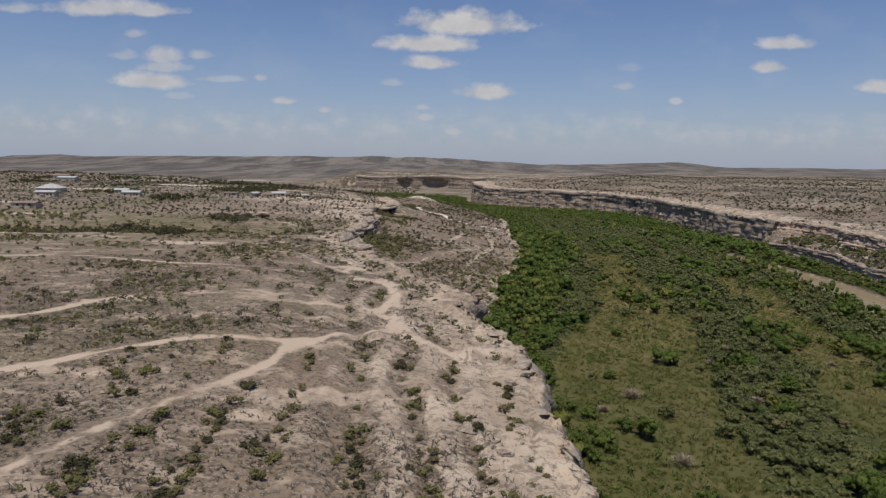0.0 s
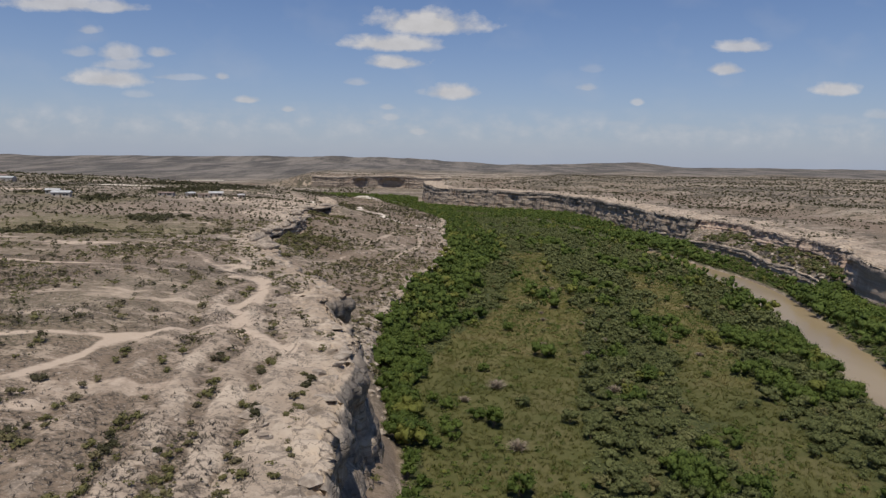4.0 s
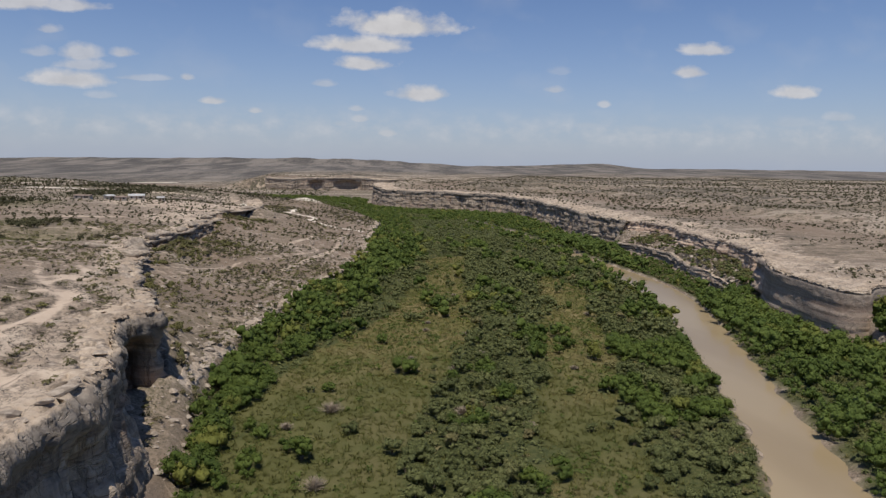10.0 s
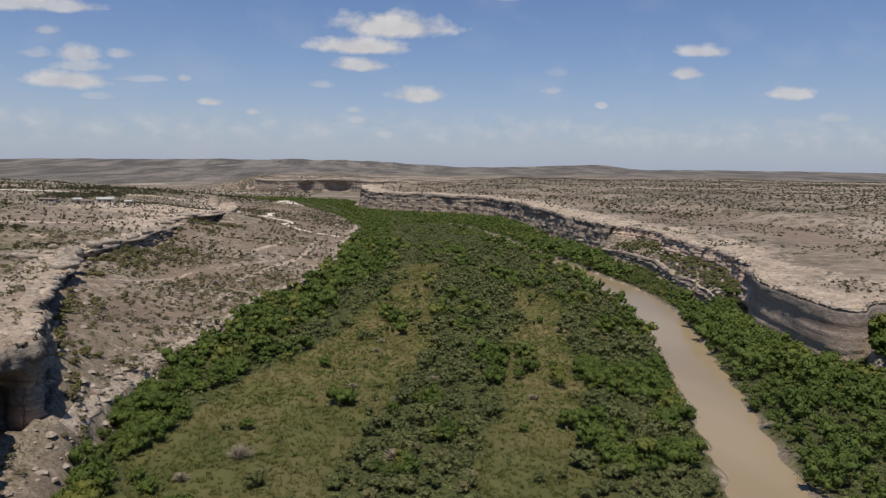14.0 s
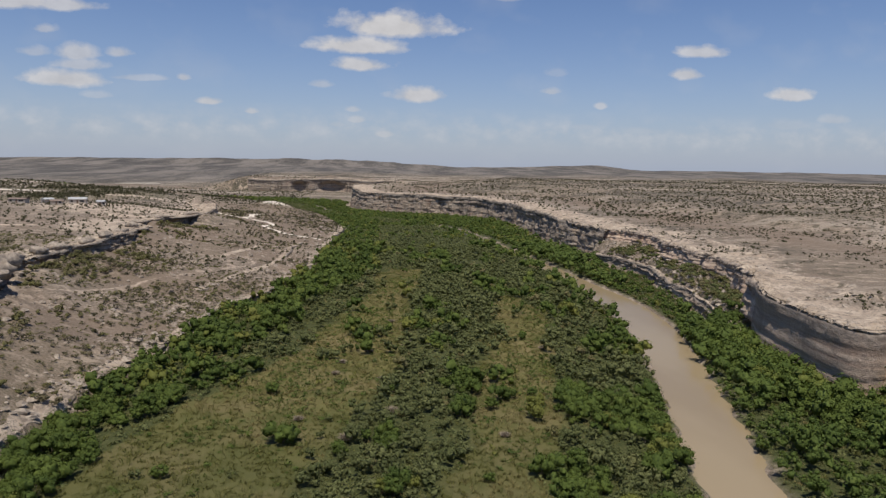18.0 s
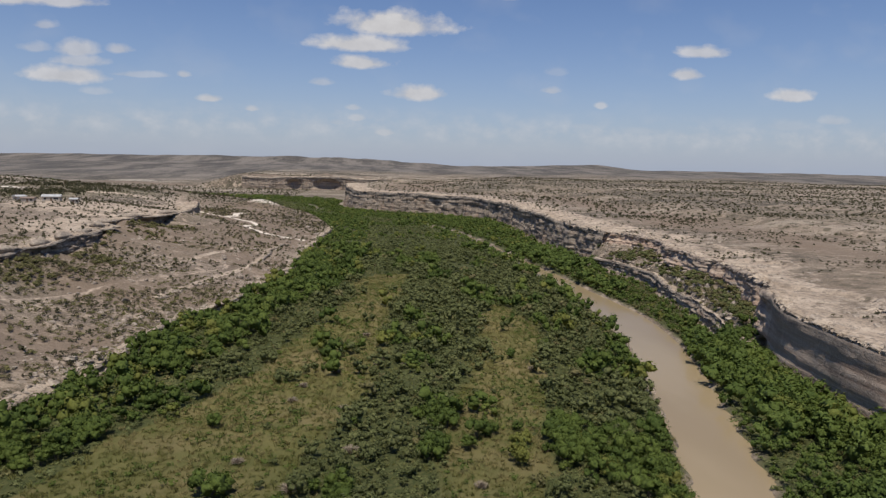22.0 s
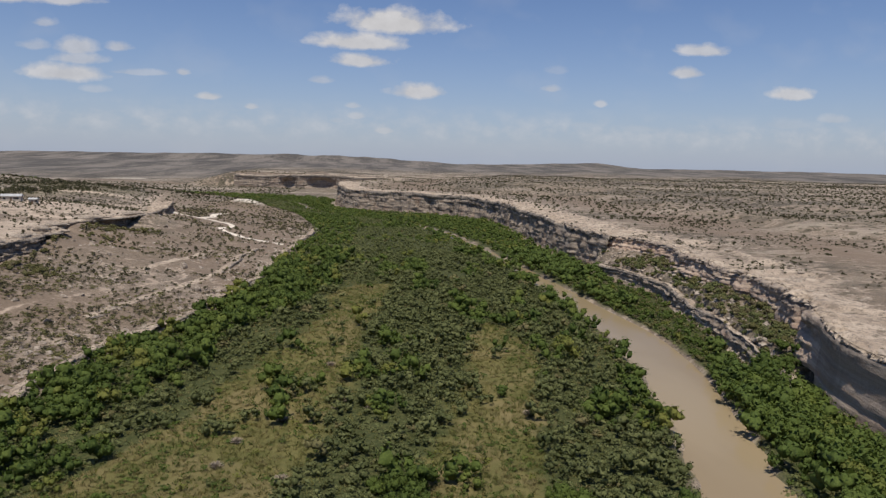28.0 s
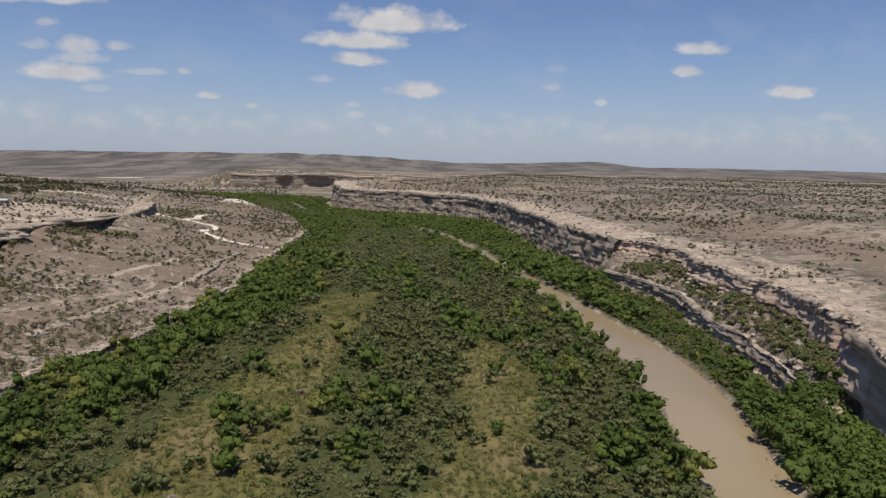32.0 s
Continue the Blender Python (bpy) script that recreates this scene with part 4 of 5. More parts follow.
cliff("cliff_east_far", "long dark-streaked limestone cliff along the far river bend", EAST_RIM[20:34], 2.0, None,
      lambda x, y: -0.5 - dip(y), lambda y: 1 + 0 * y, 8.0, 2.0, lean=1.1, cap=26.0, side=-1, rough=1.7, wiggle=1.7, shove=2.0, blocks=0.25)
cliff("cliff_caves", "distant reddish limestone bluff with two dark caves", [(90, 1352), (22, 1376), (-74, 1372), (-150, 1380), (-195, 1392)], 2.4, None,
      lambda x, y: -1.0 - dip(y), lambda y: 1 + 0 * y, 9.0, 1.0, caves=((-92, 1374, 13, 10), (-30, 1376, 26, 9)), lean=0.3, cap=26.0, side=-1, rough=0.6, wiggle=0.8, shove=2.0)
cliff("cliff_ledge_east", "low broken limestone ledge under the upper cliff", EAST_BASE[8:16], 0.6, lambda y: 4.4 + 0 * y,
      lambda x, y: -1.0 + 0 * y, lambda y: 1 + 0 * y, 11.0, 0.7, lean=0.9, cap=1.8, side=-1, broken=3.0, wiggle=0.9)
BENCH_LEDGE = [(9, 262), (12, 278), (17, 300), (22, 324), (24, 345), (23, 380), (25, 400)]
BENCH_TOP = [(-4, 300), (4, 330), (9, 360), (9, 385)]
cliff("ledge_bench", "broken pale rock ledge across the bench", BENCH_LEDGE, 0.6, None, None, lambda y: 1 + 0 * y, 21.0, 0.5, lean=0.5, cap=3.0, rise=0.1, broken=1.3)
cliff("ledge_bench_upper", "low rubbly rock ledge on the bench", BENCH_TOP, 0.6, None, None, lambda y: 1 + 0 * y, 24.0, 0.4, lean=0.6, cap=2.6, rise=-0.2, broken=1.3)
cliff("ledge_west_shore", "low pale rock ledge along the valley's edge", SHORE[6:22], 0.8, lambda y: 1.5 + 0.6 * step(y, 380, 450),
      lambda x, y: -1.0 + 0 * y, lambda y: 1 + 0 * y, 15.0, 0.3, lean=0.7, cap=3.0, broken=1.5, wiggle=1.3)


# ---- plants ----
def ball(rings, around):
    V, F = [], []
    for i in range(rings):
        p = math.pi * (i + 0.5) / rings
        V += [(math.sin(p) * math.cos(k * math.tau / around), math.sin(p) * math.sin(k * math.tau / around), math.cos(p)) for k in range(around)]
    for i in range(rings - 1):
        F += [(i * around + k, (i + 1) * around + k, (i + 1) * around + (k + 1) % around, i * around + (k + 1) % around) for k in range(around)]
    V = np.array(V)
    V[:, 2] /= math.cos(math.pi * 0.5 / rings)
    return V, np.array(F)


CLUMPS = {}
for kind, (rings, around) in {"plain": (4, 5), "small": (3, 4)}.items():
    v, f = ball(rings, around)
    CLUMPS[kind] = v, np.vstack((f[:, [0, 1, 2]], f[:, [0, 2, 3]]))


def leaf_quads(rng, lobes, count, size, flat=1.0, core="small"):
    """Leaf clumps as small pointed flakes over the outside of a few lobes (x, y, z, rx, ry, rz)."""
    lobes, count = np.asarray(lobes, float), 2 * count
    pick = rng.choice(len(lobes), count, p=(lobes[:, 3] * lobes[:, 4]) / (lobes[:, 3] * lobes[:, 4]).sum())
    d = rng.normal(size=(count, 3))
    d[:, 2] = np.where(d[:, 2] < -0.35, -d[:, 2], d[:, 2])
    d /= np.linalg.norm(d, axis=1)[:, None]
    L = lobes[pick]
    c = L[:, :3] + d * L[:, 3:] * rng.uniform(0.55, 1.22, (count, 1))
    nrm = d / L[:, 3:] + rng.normal(scale=0.42, size=(count, 3))
    nrm /= np.linalg.norm(nrm, axis=1)[:, None]
    u = np.cross(nrm, rng.normal(size=(count, 3)))
    u /= np.linalg.norm(u, axis=1)[:, None]
    w = np.cross(nrm, u)
    s = size * rng.uniform(0.6, 1.35, (count, 1))
    v = np.stack((c - u * s - w * s * 0.25, c + u * s * rng.uniform(0.3, 0.7, (count, 1)) - w * s * 0.45, c + u * s * rng.uniform(-0.2, 0.5, (count, 1)) + w * s * rng.uniform(0.5, 0.95, (count, 1)) * flat), 1)
    v[:, :, 2] = np.maximum(v[:, :, 2], 0.05)
    soft = d / L[:, 3:]
    soft = 0.72 * soft / np.linalg.norm(soft, axis=1)[:, None] + 0.5 * nrm + (0, 0, 0.12)
    V, F, N = [v.reshape(-1, 3)], [np.arange(count * 3).reshape(-1, 3)], [np.repeat(soft, 3, 0)]
    if core:                                     # the dense leafage inside, a lumpy body in each lobe
        body, tris = CLUMPS[core]
        for l in lobes:
            at = sum(len(a) for a in V)
            b = body * l[3:] * rng.uniform(0.40, 0.80, (len(body), 1)) + l[:3]
            b[:, 2] = np.maximum(b[:, 2], 0.0)
            V.append(b), F.append(tris + at), N.append(body + 0.35 * rng.normal(size=body.shape))
    N = np.concatenate(N)
    return np.concatenate(V), np.concatenate(F), N / np.linalg.norm(N, axis=1)[:, None]


def crown_lobes(rng, radius, height, n):
    out = []
    for i in range(n):
        a, r = rng.uniform(0, 2 * math.pi), radius * 0.62 * math.sqrt(rng.uniform(0.02, 1))
        k = rng.uniform(0.3, 0.62) * radius * (1.0 if n < 7 else 0.8)
        h = height * rng.uniform(0.36, 0.86) * (1 - 0.25 * r / radius)
        out.append((r * math.cos(a), r * math.sin(a), h, k, k, min(k * rng.uniform(0.7, 1.0), h * 0.75)))
    return out


def tubes(paths):
    """Tapered stems: each path a list of (x, y, z, radius)."""
    V, F = [], []
    for path in paths:
        base = len(V)
        for x, y, z, r in path:
            V += [(x + r * math.cos(k * math.tau / 5), y + r * math.sin(k * math.tau / 5), z) for k in range(5)]
        for i in range(len(path) - 1):
            F += [(base + 5 * i + k, base + 5 * i + (k + 1) % 5, base + 5 * i + 5 + (k + 1) % 5, base + 5 * i + 5 + k) for k in range(5)]
    return np.array(V), np.array(F)


def limbs(rng, lobes, thick):
    paths = [[(0, 0, -0.3, thick), (rng.normal() * 0.05, rng.normal() * 0.05, 0.5, thick * 0.75)]]
    for x, y, z, *_ in lobes:
        paths.append([(0, 0, 0.1, thick * 0.6), (x * 0.45, y * 0.45, z * 0.5, thick * 0.4), (x, y, z, thick * 0.15)])
    return tubes(paths)


def part(name, me, parent, label=""):
    ob = new(name, me)
    ob.parent = parent
    return tagged(ob, label)


def plant(rng, name, label, category, group, leaves, radius, height, lobes, count, size, thick=0.09, core="plain"):
    root = tagged(new(name), label, category, group)
    L = crown_lobes(rng, radius, height, lobes)
    part("trunk", mesh_from("trunk", *limbs(rng, L[:5], thick), BARK), root)
    v, f, nrm = leaf_quads(rng, L, count, size, core=core)
    me = mesh_from("crown", v, f, leaves, True)
    soften(me, nrm)
    part("crown", me, root)
    return root


def scatter(x0, x1, y0, y1, pitch, rng):
    """Jittered points over a box of the plan."""
    X, Y = np.meshgrid(np.arange(x0, x1, pitch), np.arange(y0, y1, pitch))
    j = rng.uniform(-0.48, 0.48, (2, *X.shape)) * pitch
    return (X + j[0]).ravel(), (Y + j[1]).ravel()


def merged(name, label, category, kinds, x, y, z, scale, turn, tint, pick, material, tall=None):
    """Many plants in one mesh of kind stuff. kinds: a list of (verts, faces) to choose from."""
    VV, FF, TT, NN, base = [], [], [], [], 0
    tall = np.ones(len(x)) if tall is None else tall
    for k, (v, f, *nrm) in enumerate(kinds):
        at = np.nonzero(pick == k)[0]
        if not len(at):
            continue
        c, s = np.cos(turn[at])[:, None], np.sin(turn[at])[:, None]
        sc = scale[at][:, None]
        px, py = (v[:, 0] * c - v[:, 1] * s) * sc + x[at][:, None], (v[:, 0] * s + v[:, 1] * c) * sc + y[at][:, None]
        pz = v[:, 2] * sc * tall[at][:, None] + z[at][:, None]
        VV.append(np.stack((px, py, pz), -1).reshape(-1, 3))
        FF.append((f[None] + base + (np.arange(len(at)) * len(v))[:, None, None]).reshape(-1, f.shape[1]))
        TT.append(np.repeat(tint[at], len(v)))
        if nrm:
            a = nrm[0]
            NN.append(np.stack((a[:, 0] * c - a[:, 1] * s, a[:, 0] * s + a[:, 1] * c, np.broadcast_to(a[:, 2], (len(at), len(v)))), -1).reshape(-1, 3))
        base += len(at) * len(v)
    me = mesh_from(name, np.concatenate(VV), np.concatenate(FF), material, bool(NN))
    if NN:
        soften(me, np.concatenate(NN))
    paint(me, "tint", np.concatenate(TT))
    return tagged(new(name, me), label, category, kind="stuff")


def bushes(name, label, leaves, x, y, lo, hi, lobes, count, size, rng, category="shrubs", variants=8, low=0.75, core="small"):
    kinds = [leaf_quads(rng, crown_lobes(rng, 1.0, rng.uniform(low, low + 0.6), lobes), count, size, core=core) for _ in range(variants)]
    n = len(x)
    if not n:
        return None
    return merged(name, label, category, kinds, x, y, ground_z(x, y) - 0.05, lo + (hi - lo) * np.where(rng.random(n) < 0.3, rng.uniform(0.6, 1.0, n), rng.uniform(0.0, 0.5, n)), rng.uniform(0, 6.28, n), np.clip(0.42 + 0.55 * lumps(x, y, 22, 4) + 0.22 * rng.normal(size=n), 0, 0.999), rng.integers(0, variants, n), leaves)


def valley_points(y0, y1, pitch, seed):
    rng = np.random.default_rng(seed)
    x, y = scatter(-60, 200, y0, y1, pitch, rng)
    dsh, deb, dr = (line_distance(x, y, l)[0] for l in (W_SHORE, E_BASE, R_LINE))
    ok = within(x, y, POLY_VALLEY) & (dr > river_half(y) + np.where(x > R_at(y), 1.3, 2.2 - 1.2 * step(y, 280, 400))) & (dsh > 0.2) & (deb > 1.2) & ((deb > 5.0) | (y < 216) | (y > 330))
    return x[ok], y[ok], dsh[ok], deb[ok], dr[ok], rng


x, y, dsh, deb, dr, rng = valley_points(30, 420, 2.75, 11)
mead = in_meadow(x, y)
keep = ~mead | (rng.random(len(x)) < 0.05 + 0.07 * (lumps(x, y, 15, 2) > 0.1)) | ((lumps(x, y, 16, 2) > 0.66) & (y > 60))
keep &= (lumps(x, y, 11, 3) > -0.42) | (dsh < 14)
keep &= ~((dsh > 7) & (dsh < 26) & (x < R_at(y)) & (lumps(x, y, 6.5, 2) < -0.1 - 0.35 * step(y, 150, 190)))
keep |= x > R_at(y)
gap = (x > R_at(y)) & (y > 205) & (y < 345) & ((dr > 14) | (lumps(x, y, 17, 2) < -0.12))
keep &= ~gap & ((x < R_at(y)) | (rng.random(len(x)) < 0.75))
x, y, dsh, deb, dr = (v[keep] for v in (x, y, dsh, deb, dr))
beyond = x > R_at(y)
bankside = beyond | (dsh < 20 + 8 * lumps(y, y * 0, 30, 2)) | ((dr < 13) & (lumps(x, y, 20, 2) > 0.1)) | (lumps(x, y, 12, 3) > 0.22)
order = np.argsort(y + 0.25 * np.abs(x - 70))
rank = np.empty(len(x), int)
rank[order] = np.arange(len(x))

for label, group, leaves, which, rad, hgt, lobes, count, size in (
        ("grey-green salt cedar shrub in the valley thicket", "salt cedars in the valley", CEDAR, ~bankside, (1.4, 2.1), (1.6, 2.4), 12, 270, 0.112),
        ("bright green willow bush on the valley floor", "willows in the valley", WILLOW, bankside & ~beyond, (2.0, 3.0), (2.4, 3.8), 14, 350, 0.13),
        ("tall bright green willow tree on the river bank", "willows on the river bank", BANK, beyond, (2.1, 2.9), (3.0, 4.4), 15, 340, 0.135)):
    name = {CEDAR: "salt_cedar", WILLOW: "willow_bush", BANK: "bank_willow"}[leaves]
    idx = np.nonzero(which)[0]
    idx = idx[np.argsort(rank[idx])]
    near, rest = idx[:300], idx[300:]
    made = []
    for k, i in enumerate(near):
        at = pose(x[i], y[i], float(ground_z(x[i], y[i])) - 0.05, 0, 0, rng.uniform(0, 360)) @ Matrix.Diagonal((*[rng.choice((0.6, 0.75, 0.9, 1.1, 1.35))] * 3, 1))
        if k < 8:
            ob = plant(rng, name, label, "shrub", group, leaves, rng.uniform(*rad), rng.uniform(*hgt), lobes, count, size)
            ob.matrix_basis = at
            made.append(ob)
        else:
            ob = copy_thing(made[k % 8], at)
            ob.matrix_basis = at
    hi, low, kind = {CEDAR: (2.6, 0.9, "grey-green salt cedar"), WILLOW: (4.0, 0.95, "green willow"), BANK: (4.2, 1.15, "bright green bank willow")}[leaves]
    close, off = rest[y[rest] < 165], rest[y[rest] >= 165]
    bushes(name + "_thicket", "dense " + kind + " thicket on the valley floor", leaves, x[close], y[close], 0.9, hi * 1.1, 8, 105, 0.075, rng, low=low)
    bushes("further_" + name + "_thicket", "dense " + kind + " thicket further up the valley", leaves, x[off], y[off], 0.9, hi * 1.1, 5, 38, 0.105, rng, low=low)

x, y, dsh, deb, dr, rng = valley_points(420, 940, 3.6, 12)
keep = lumps(x, y, 14, 3) > -0.55
x, y, dsh, dr = x[keep], y[keep], dsh[keep], dr[keep]
b = lumps(x, y, 40, 3) + 0.5 * (dsh < 25) + 0.6 * (x > R_at(y)) + 0.6 * (dr < 9) > 0.15
bushes("far_salt_cedar_thicket", "far grey-green salt cedar thicket", CEDAR, x[~b], y[~b], 1.4, 2.5, 3, 8, 0.17, rng)
bushes("far_willow_thicket", "far green willow thicket", WILLOW, x[b], y[b], 1.7, 3.7, 3, 8, 0.19, rng)
rng = np.random.default_rng(21)
x, y = scatter(-420, 60, 700, 1160, 5.6, rng)
ok = within(x, y, POLY_VALLEY) & ((y > 935) | (x < -58)) & (line_distance(x, y, R_LINE)[0] > 5) & (lumps(x, y, 30, 3) > -0.35)
bushes("upstream_thicket", "distant green thicket in the upstream valley", WILLOW, x[ok], y[ok], 1.8, 3.0, 3, 16, 0.4, rng, core=None)

# tall willows under the east block
rng = np.random.default_rng(23)
x, y = scatter(150, 215, 120, 226, 2.6, rng)
d = line_distance(x, y, E_BASE)[0]
ok = within(x, y, POLY_VALLEY) & (d > 0.8) & (d < 12) | (~within(x, y, POLY_VALLEY) & ~within(x, y, POLY_EAST) & (line_distance(x, y, E_RIM)[0] > 1.7))
bushes("cliff_foot_willows", "tall dark willow brush at the foot of the cliff", WILLOW, x[ok], y[ok], 2.2, 5.4, 7, 90, 0.095, rng, low=1.15)

x, y = scatter(140, 190, 205, 350, 2.0, rng)
ok = within(x, y, POLY_VALLEY) & (x > R_at(y)) & (line_distance(x, y, R_LINE)[0] > river_half(y) + 1.6) & (line_distance(x, y, E_BASE)[0] > 1.0) & (lumps(x, y, 8, 3) > -0.3)
half = rng.random(len(x)) < 0.5
bushes("bank_brush", "olive brown brush between the river and the low cliff", SCRUB, x[ok & half], y[ok & half], 0.6, 1.5, 5, 50, 0.12, rng)
bushes("bank_bushes", "dark green bushes between the river and the low cliff", WILLOW, x[ok & ~half], y[ok & ~half], 0.7, 2.0, 5, 50, 0.12, rng)

# the valley and plateau behind the start
x, y, dsh, deb, dr, rng = valley_points(-90, 30, 3.2, 17)
ok = ~in_meadow(x, y) & (lumps(x, y, 14, 3) > -0.3)
b = lumps(x, y, 16, 3) > 0.05
bushes("south_cedar_thicket", "grey-green salt cedar thicket down the valley", CEDAR, x[ok & ~b], y[ok & ~b], 1.1, 2.8, 3, 20, 0.18, rng, core=None)
bushes("south_willow_thicket", "green willow thicket down the valley", WILLOW, x[ok & b], y[ok & b], 1.2, 3.4, 3, 20, 0.18, rng, core=None)

# low growth between the bushes
x, y, dsh, deb, dr, rng = valley_points(34, 330, 2.3, 13)
ok = ~in_meadow(x, y)
bushes("valley_undergrowth", "low dark green growth between the valley bushes", CEDAR, x[ok], y[ok], 0.7, 1.5, 3, 10, 0.3, rng, low=0.25, core=None)

# grass in the clearings
rng = np.random.default_rng(31)
x, y = rng.uniform(8, 150, 55000), rng.uniform(34, 346, 55000)
ok = within(x, y, POLY_VALLEY) & (line_distance(x, y, R_LINE)[0] > river_half(y) + 1.0)
x, y = x[ok], y[ok]
ok = in_meadow(x, y) | (rng.random(len(x)) < 0.25)
x, y = x[ok], y[ok]


def tuft(rng, blades, height):
    a, r = rng.uniform(0, 6.28, blades), rng.uniform(0.0, 0.45, blades)
    bx, by = r * np.cos(a), r * np.sin(a)
    la, ln = rng.uniform(0, 6.28, blades), rng.uniform(0.25, 0.8, blades)
    h, w = height * rng.uniform(0.5, 1.2, blades), 0.055
    v = np.stack((np.stack((bx - w * np.sin(la), by + w * np.cos(la), 0 * h), -1), np.stack((bx + w * np.sin(la), by - w * np.cos(la), 0 * h), -1),
                  np.stack((bx + ln * np.cos(la), by + ln * np.sin(la), h), -1)), 1)
    up = np.column_stack((0.35 * np.cos(la), 0.35 * np.sin(la), 0 * la + 1.0))
    return v.reshape(-1, 3), np.arange(blades * 3).reshape(-1, 3), np.repeat(up / np.linalg.norm(up, axis=1)[:, None], 3, 0)


n = len(x)
kinds = [tuft(rng, 10, 0.62) for _ in range(8)]
tint = np.clip(0.42 + 0.85 * lumps(x, y, 12, 5) + rng.normal(size=n) * 0.12 - 0.14 + 0.44 * step(y, 120, 230), 0, 0.99)
merged("valley_grass", "tall olive and straw-coloured grass in the clearings", "grass", kinds, x, y, ground_z(x, y) - 0.05, rng.uniform(0.7, 1.3, n), rng.uniform(0, 6.28, n),
       tint, rng.integers(0, 8, n), GRASS)

x, y = scatter(8, 150, 34, 350, 1.7, rng)
ok = within(x, y, POLY_VALLEY) & (line_distance(x, y, R_LINE)[0] > river_half(y) + 2.0)
x, y = x[ok], y[ok]
ok = in_meadow(x, y) & (lumps(x, y, 13, 3) + 0.3 * rng.normal(size=len(x)) > 0.12)
bushes("meadow_weeds", "low fresh green weeds in the clearings", WILLOW, x[ok], y[ok], 0.4, 1.3, 4, 16, 0.2, rng, low=0.45, core=None)

# low desert scrub on the plateaus and the bench
rng = np.random.default_rng(41)


def near_ledge(x, y):
    d = line_distance(x, y, W_RIM)[0]
    return np.where((d < 40) & (y < 150), -np.sin((d + 3.0 * lumps(x, y, 22, 3)) * 1.15 + 0.5) - 0.3, 0.0)


def scrub_points(x0, x1, y0, y1, pitch, rng, cut, ledges=0.0):
    x, y = scatter(x0, x1, y0, y1, pitch, rng)
    ok = ~within(x, y, POLY_VALLEY) & (np.minimum(line_distance(x, y, W_RIM)[0], line_distance(x, y, E_RIM)[0]) > 3.2) & (lumps(x, y, 17, 3) + rng.normal(size=len(x)) * 0.3 + ledges * near_ledge(x, y) > cut)
    for line in TRACKS + WHITE_ROAD:
        ok &= line_distance(x, y, line)[0] > 2.2
    return x[ok], y[ok]


x, y = scrub_points(-130, 40, 36, 300, 1.55, rng, 0.1, 0.9)
order = np.argsort(np.hypot(x + 5, y - 40))
x, y = x[order], y[order]
made = []
for k in range(300):
    at = pose(x[k], y[k], float(ground_z(x[k], y[k])) - 0.03, 0, 0, rng.uniform(0, 360)) @ Matrix.Diagonal((*[rng.uniform(0.6, 1.3)] * 3, 1))
    if k < 8:
        ob = plant(rng, "desert_shrub", "low olive-brown desert shrub on dry gravel", "shrub", "shrubs on the plateau", (SCRUB, SAGE)[k % 3 == 2], rng.uniform(0.5, 0.95), rng.uniform(0.5, 0.9), 6, 80, 0.09, 0.03, "small")
        made.append(ob)
    else:
        ob = copy_thing(made[k % 8], at)
    ob.matrix_basis = at
x, y = x[300:], y[300:]
b = rng.random(len(x)) < 0.6
bushes("plateau_scrub", "low scattered olive-brown desert scrub", SCRUB, x[b], y[b], 0.3, 1.3, 4, 22, 0.22, rng, core=None, low=0.5)
bushes("plateau_sage", "low scattered dark sage scrub", SAGE, x[~b], y[~b], 0.3, 1.3, 4, 22, 0.2, rng, core=None, low=0.5)
x, y = scrub_points(-95, 12, 34, 170, 1.15, rng, 0.22, 0.4)
b = rng.random(len(x)) < 0.6
bushes("plateau_low_shrubs", "small yellow-green shrubs on the gravel", SCRUB, x[b], y[b], 0.18, 0.55, 3, 9, 0.3, rng, core=None, low=0.7)
bushes("plateau_low_sage", "small dark sage tufts on the gravel", SAGE, x[~b], y[~b], 0.18, 0.55, 3, 9, 0.3, rng, core=None, low=0.7)
x, y = scrub_points(-110, 16, -80, 36, 2.4, rng, 0.0)
bushes("south_scrub", "low desert scrub on the plateau's south end", SAGE, x, y, 0.3, 1.1, 3, 9, 0.3, rng, core=None, low=0.6)
x, y = scrub_points(-420, 40, 300, 760, 4.2, rng, -0.1)
bushes("west_scrub", "scattered olive desert scrub near the houses", SAGE, x, y, 0.5, 1.3, 3, 10, 0.42, rng, core=None)
x, y = scrub_points(-420, -130, 120, 300, 4.0, rng, -0.15)
bushes("arroyo_scrub", "olive-green brush along a dry wash", SCRUB, x, y, 0.6, 1.7, 3, 14, 0.4, rng, core=None)
x, y = scrub_points(165, 520, 150, 470, 2.5, rng, 0.1)
ok = (line_distance(x, y, E_RIM)[0] > 40) | (lumps(x, y, 26, 3) > 0.12)
x, y = x[ok], y[ok]
bushes("east_scrub", "scattered dark desert scrub on the far plateau", SAGE, x, y, 0.3, 1.15, 3, 9, 0.38, rng, core=None)
x, y = scrub_points(60, 1000, 440, 1400, 6.0, rng, -0.1)
bushes("far_scrub", "distant dotted desert scrub", SAGE, x, y, 0.6, 1.6, 2, 5, 0.6, rng, core=None)

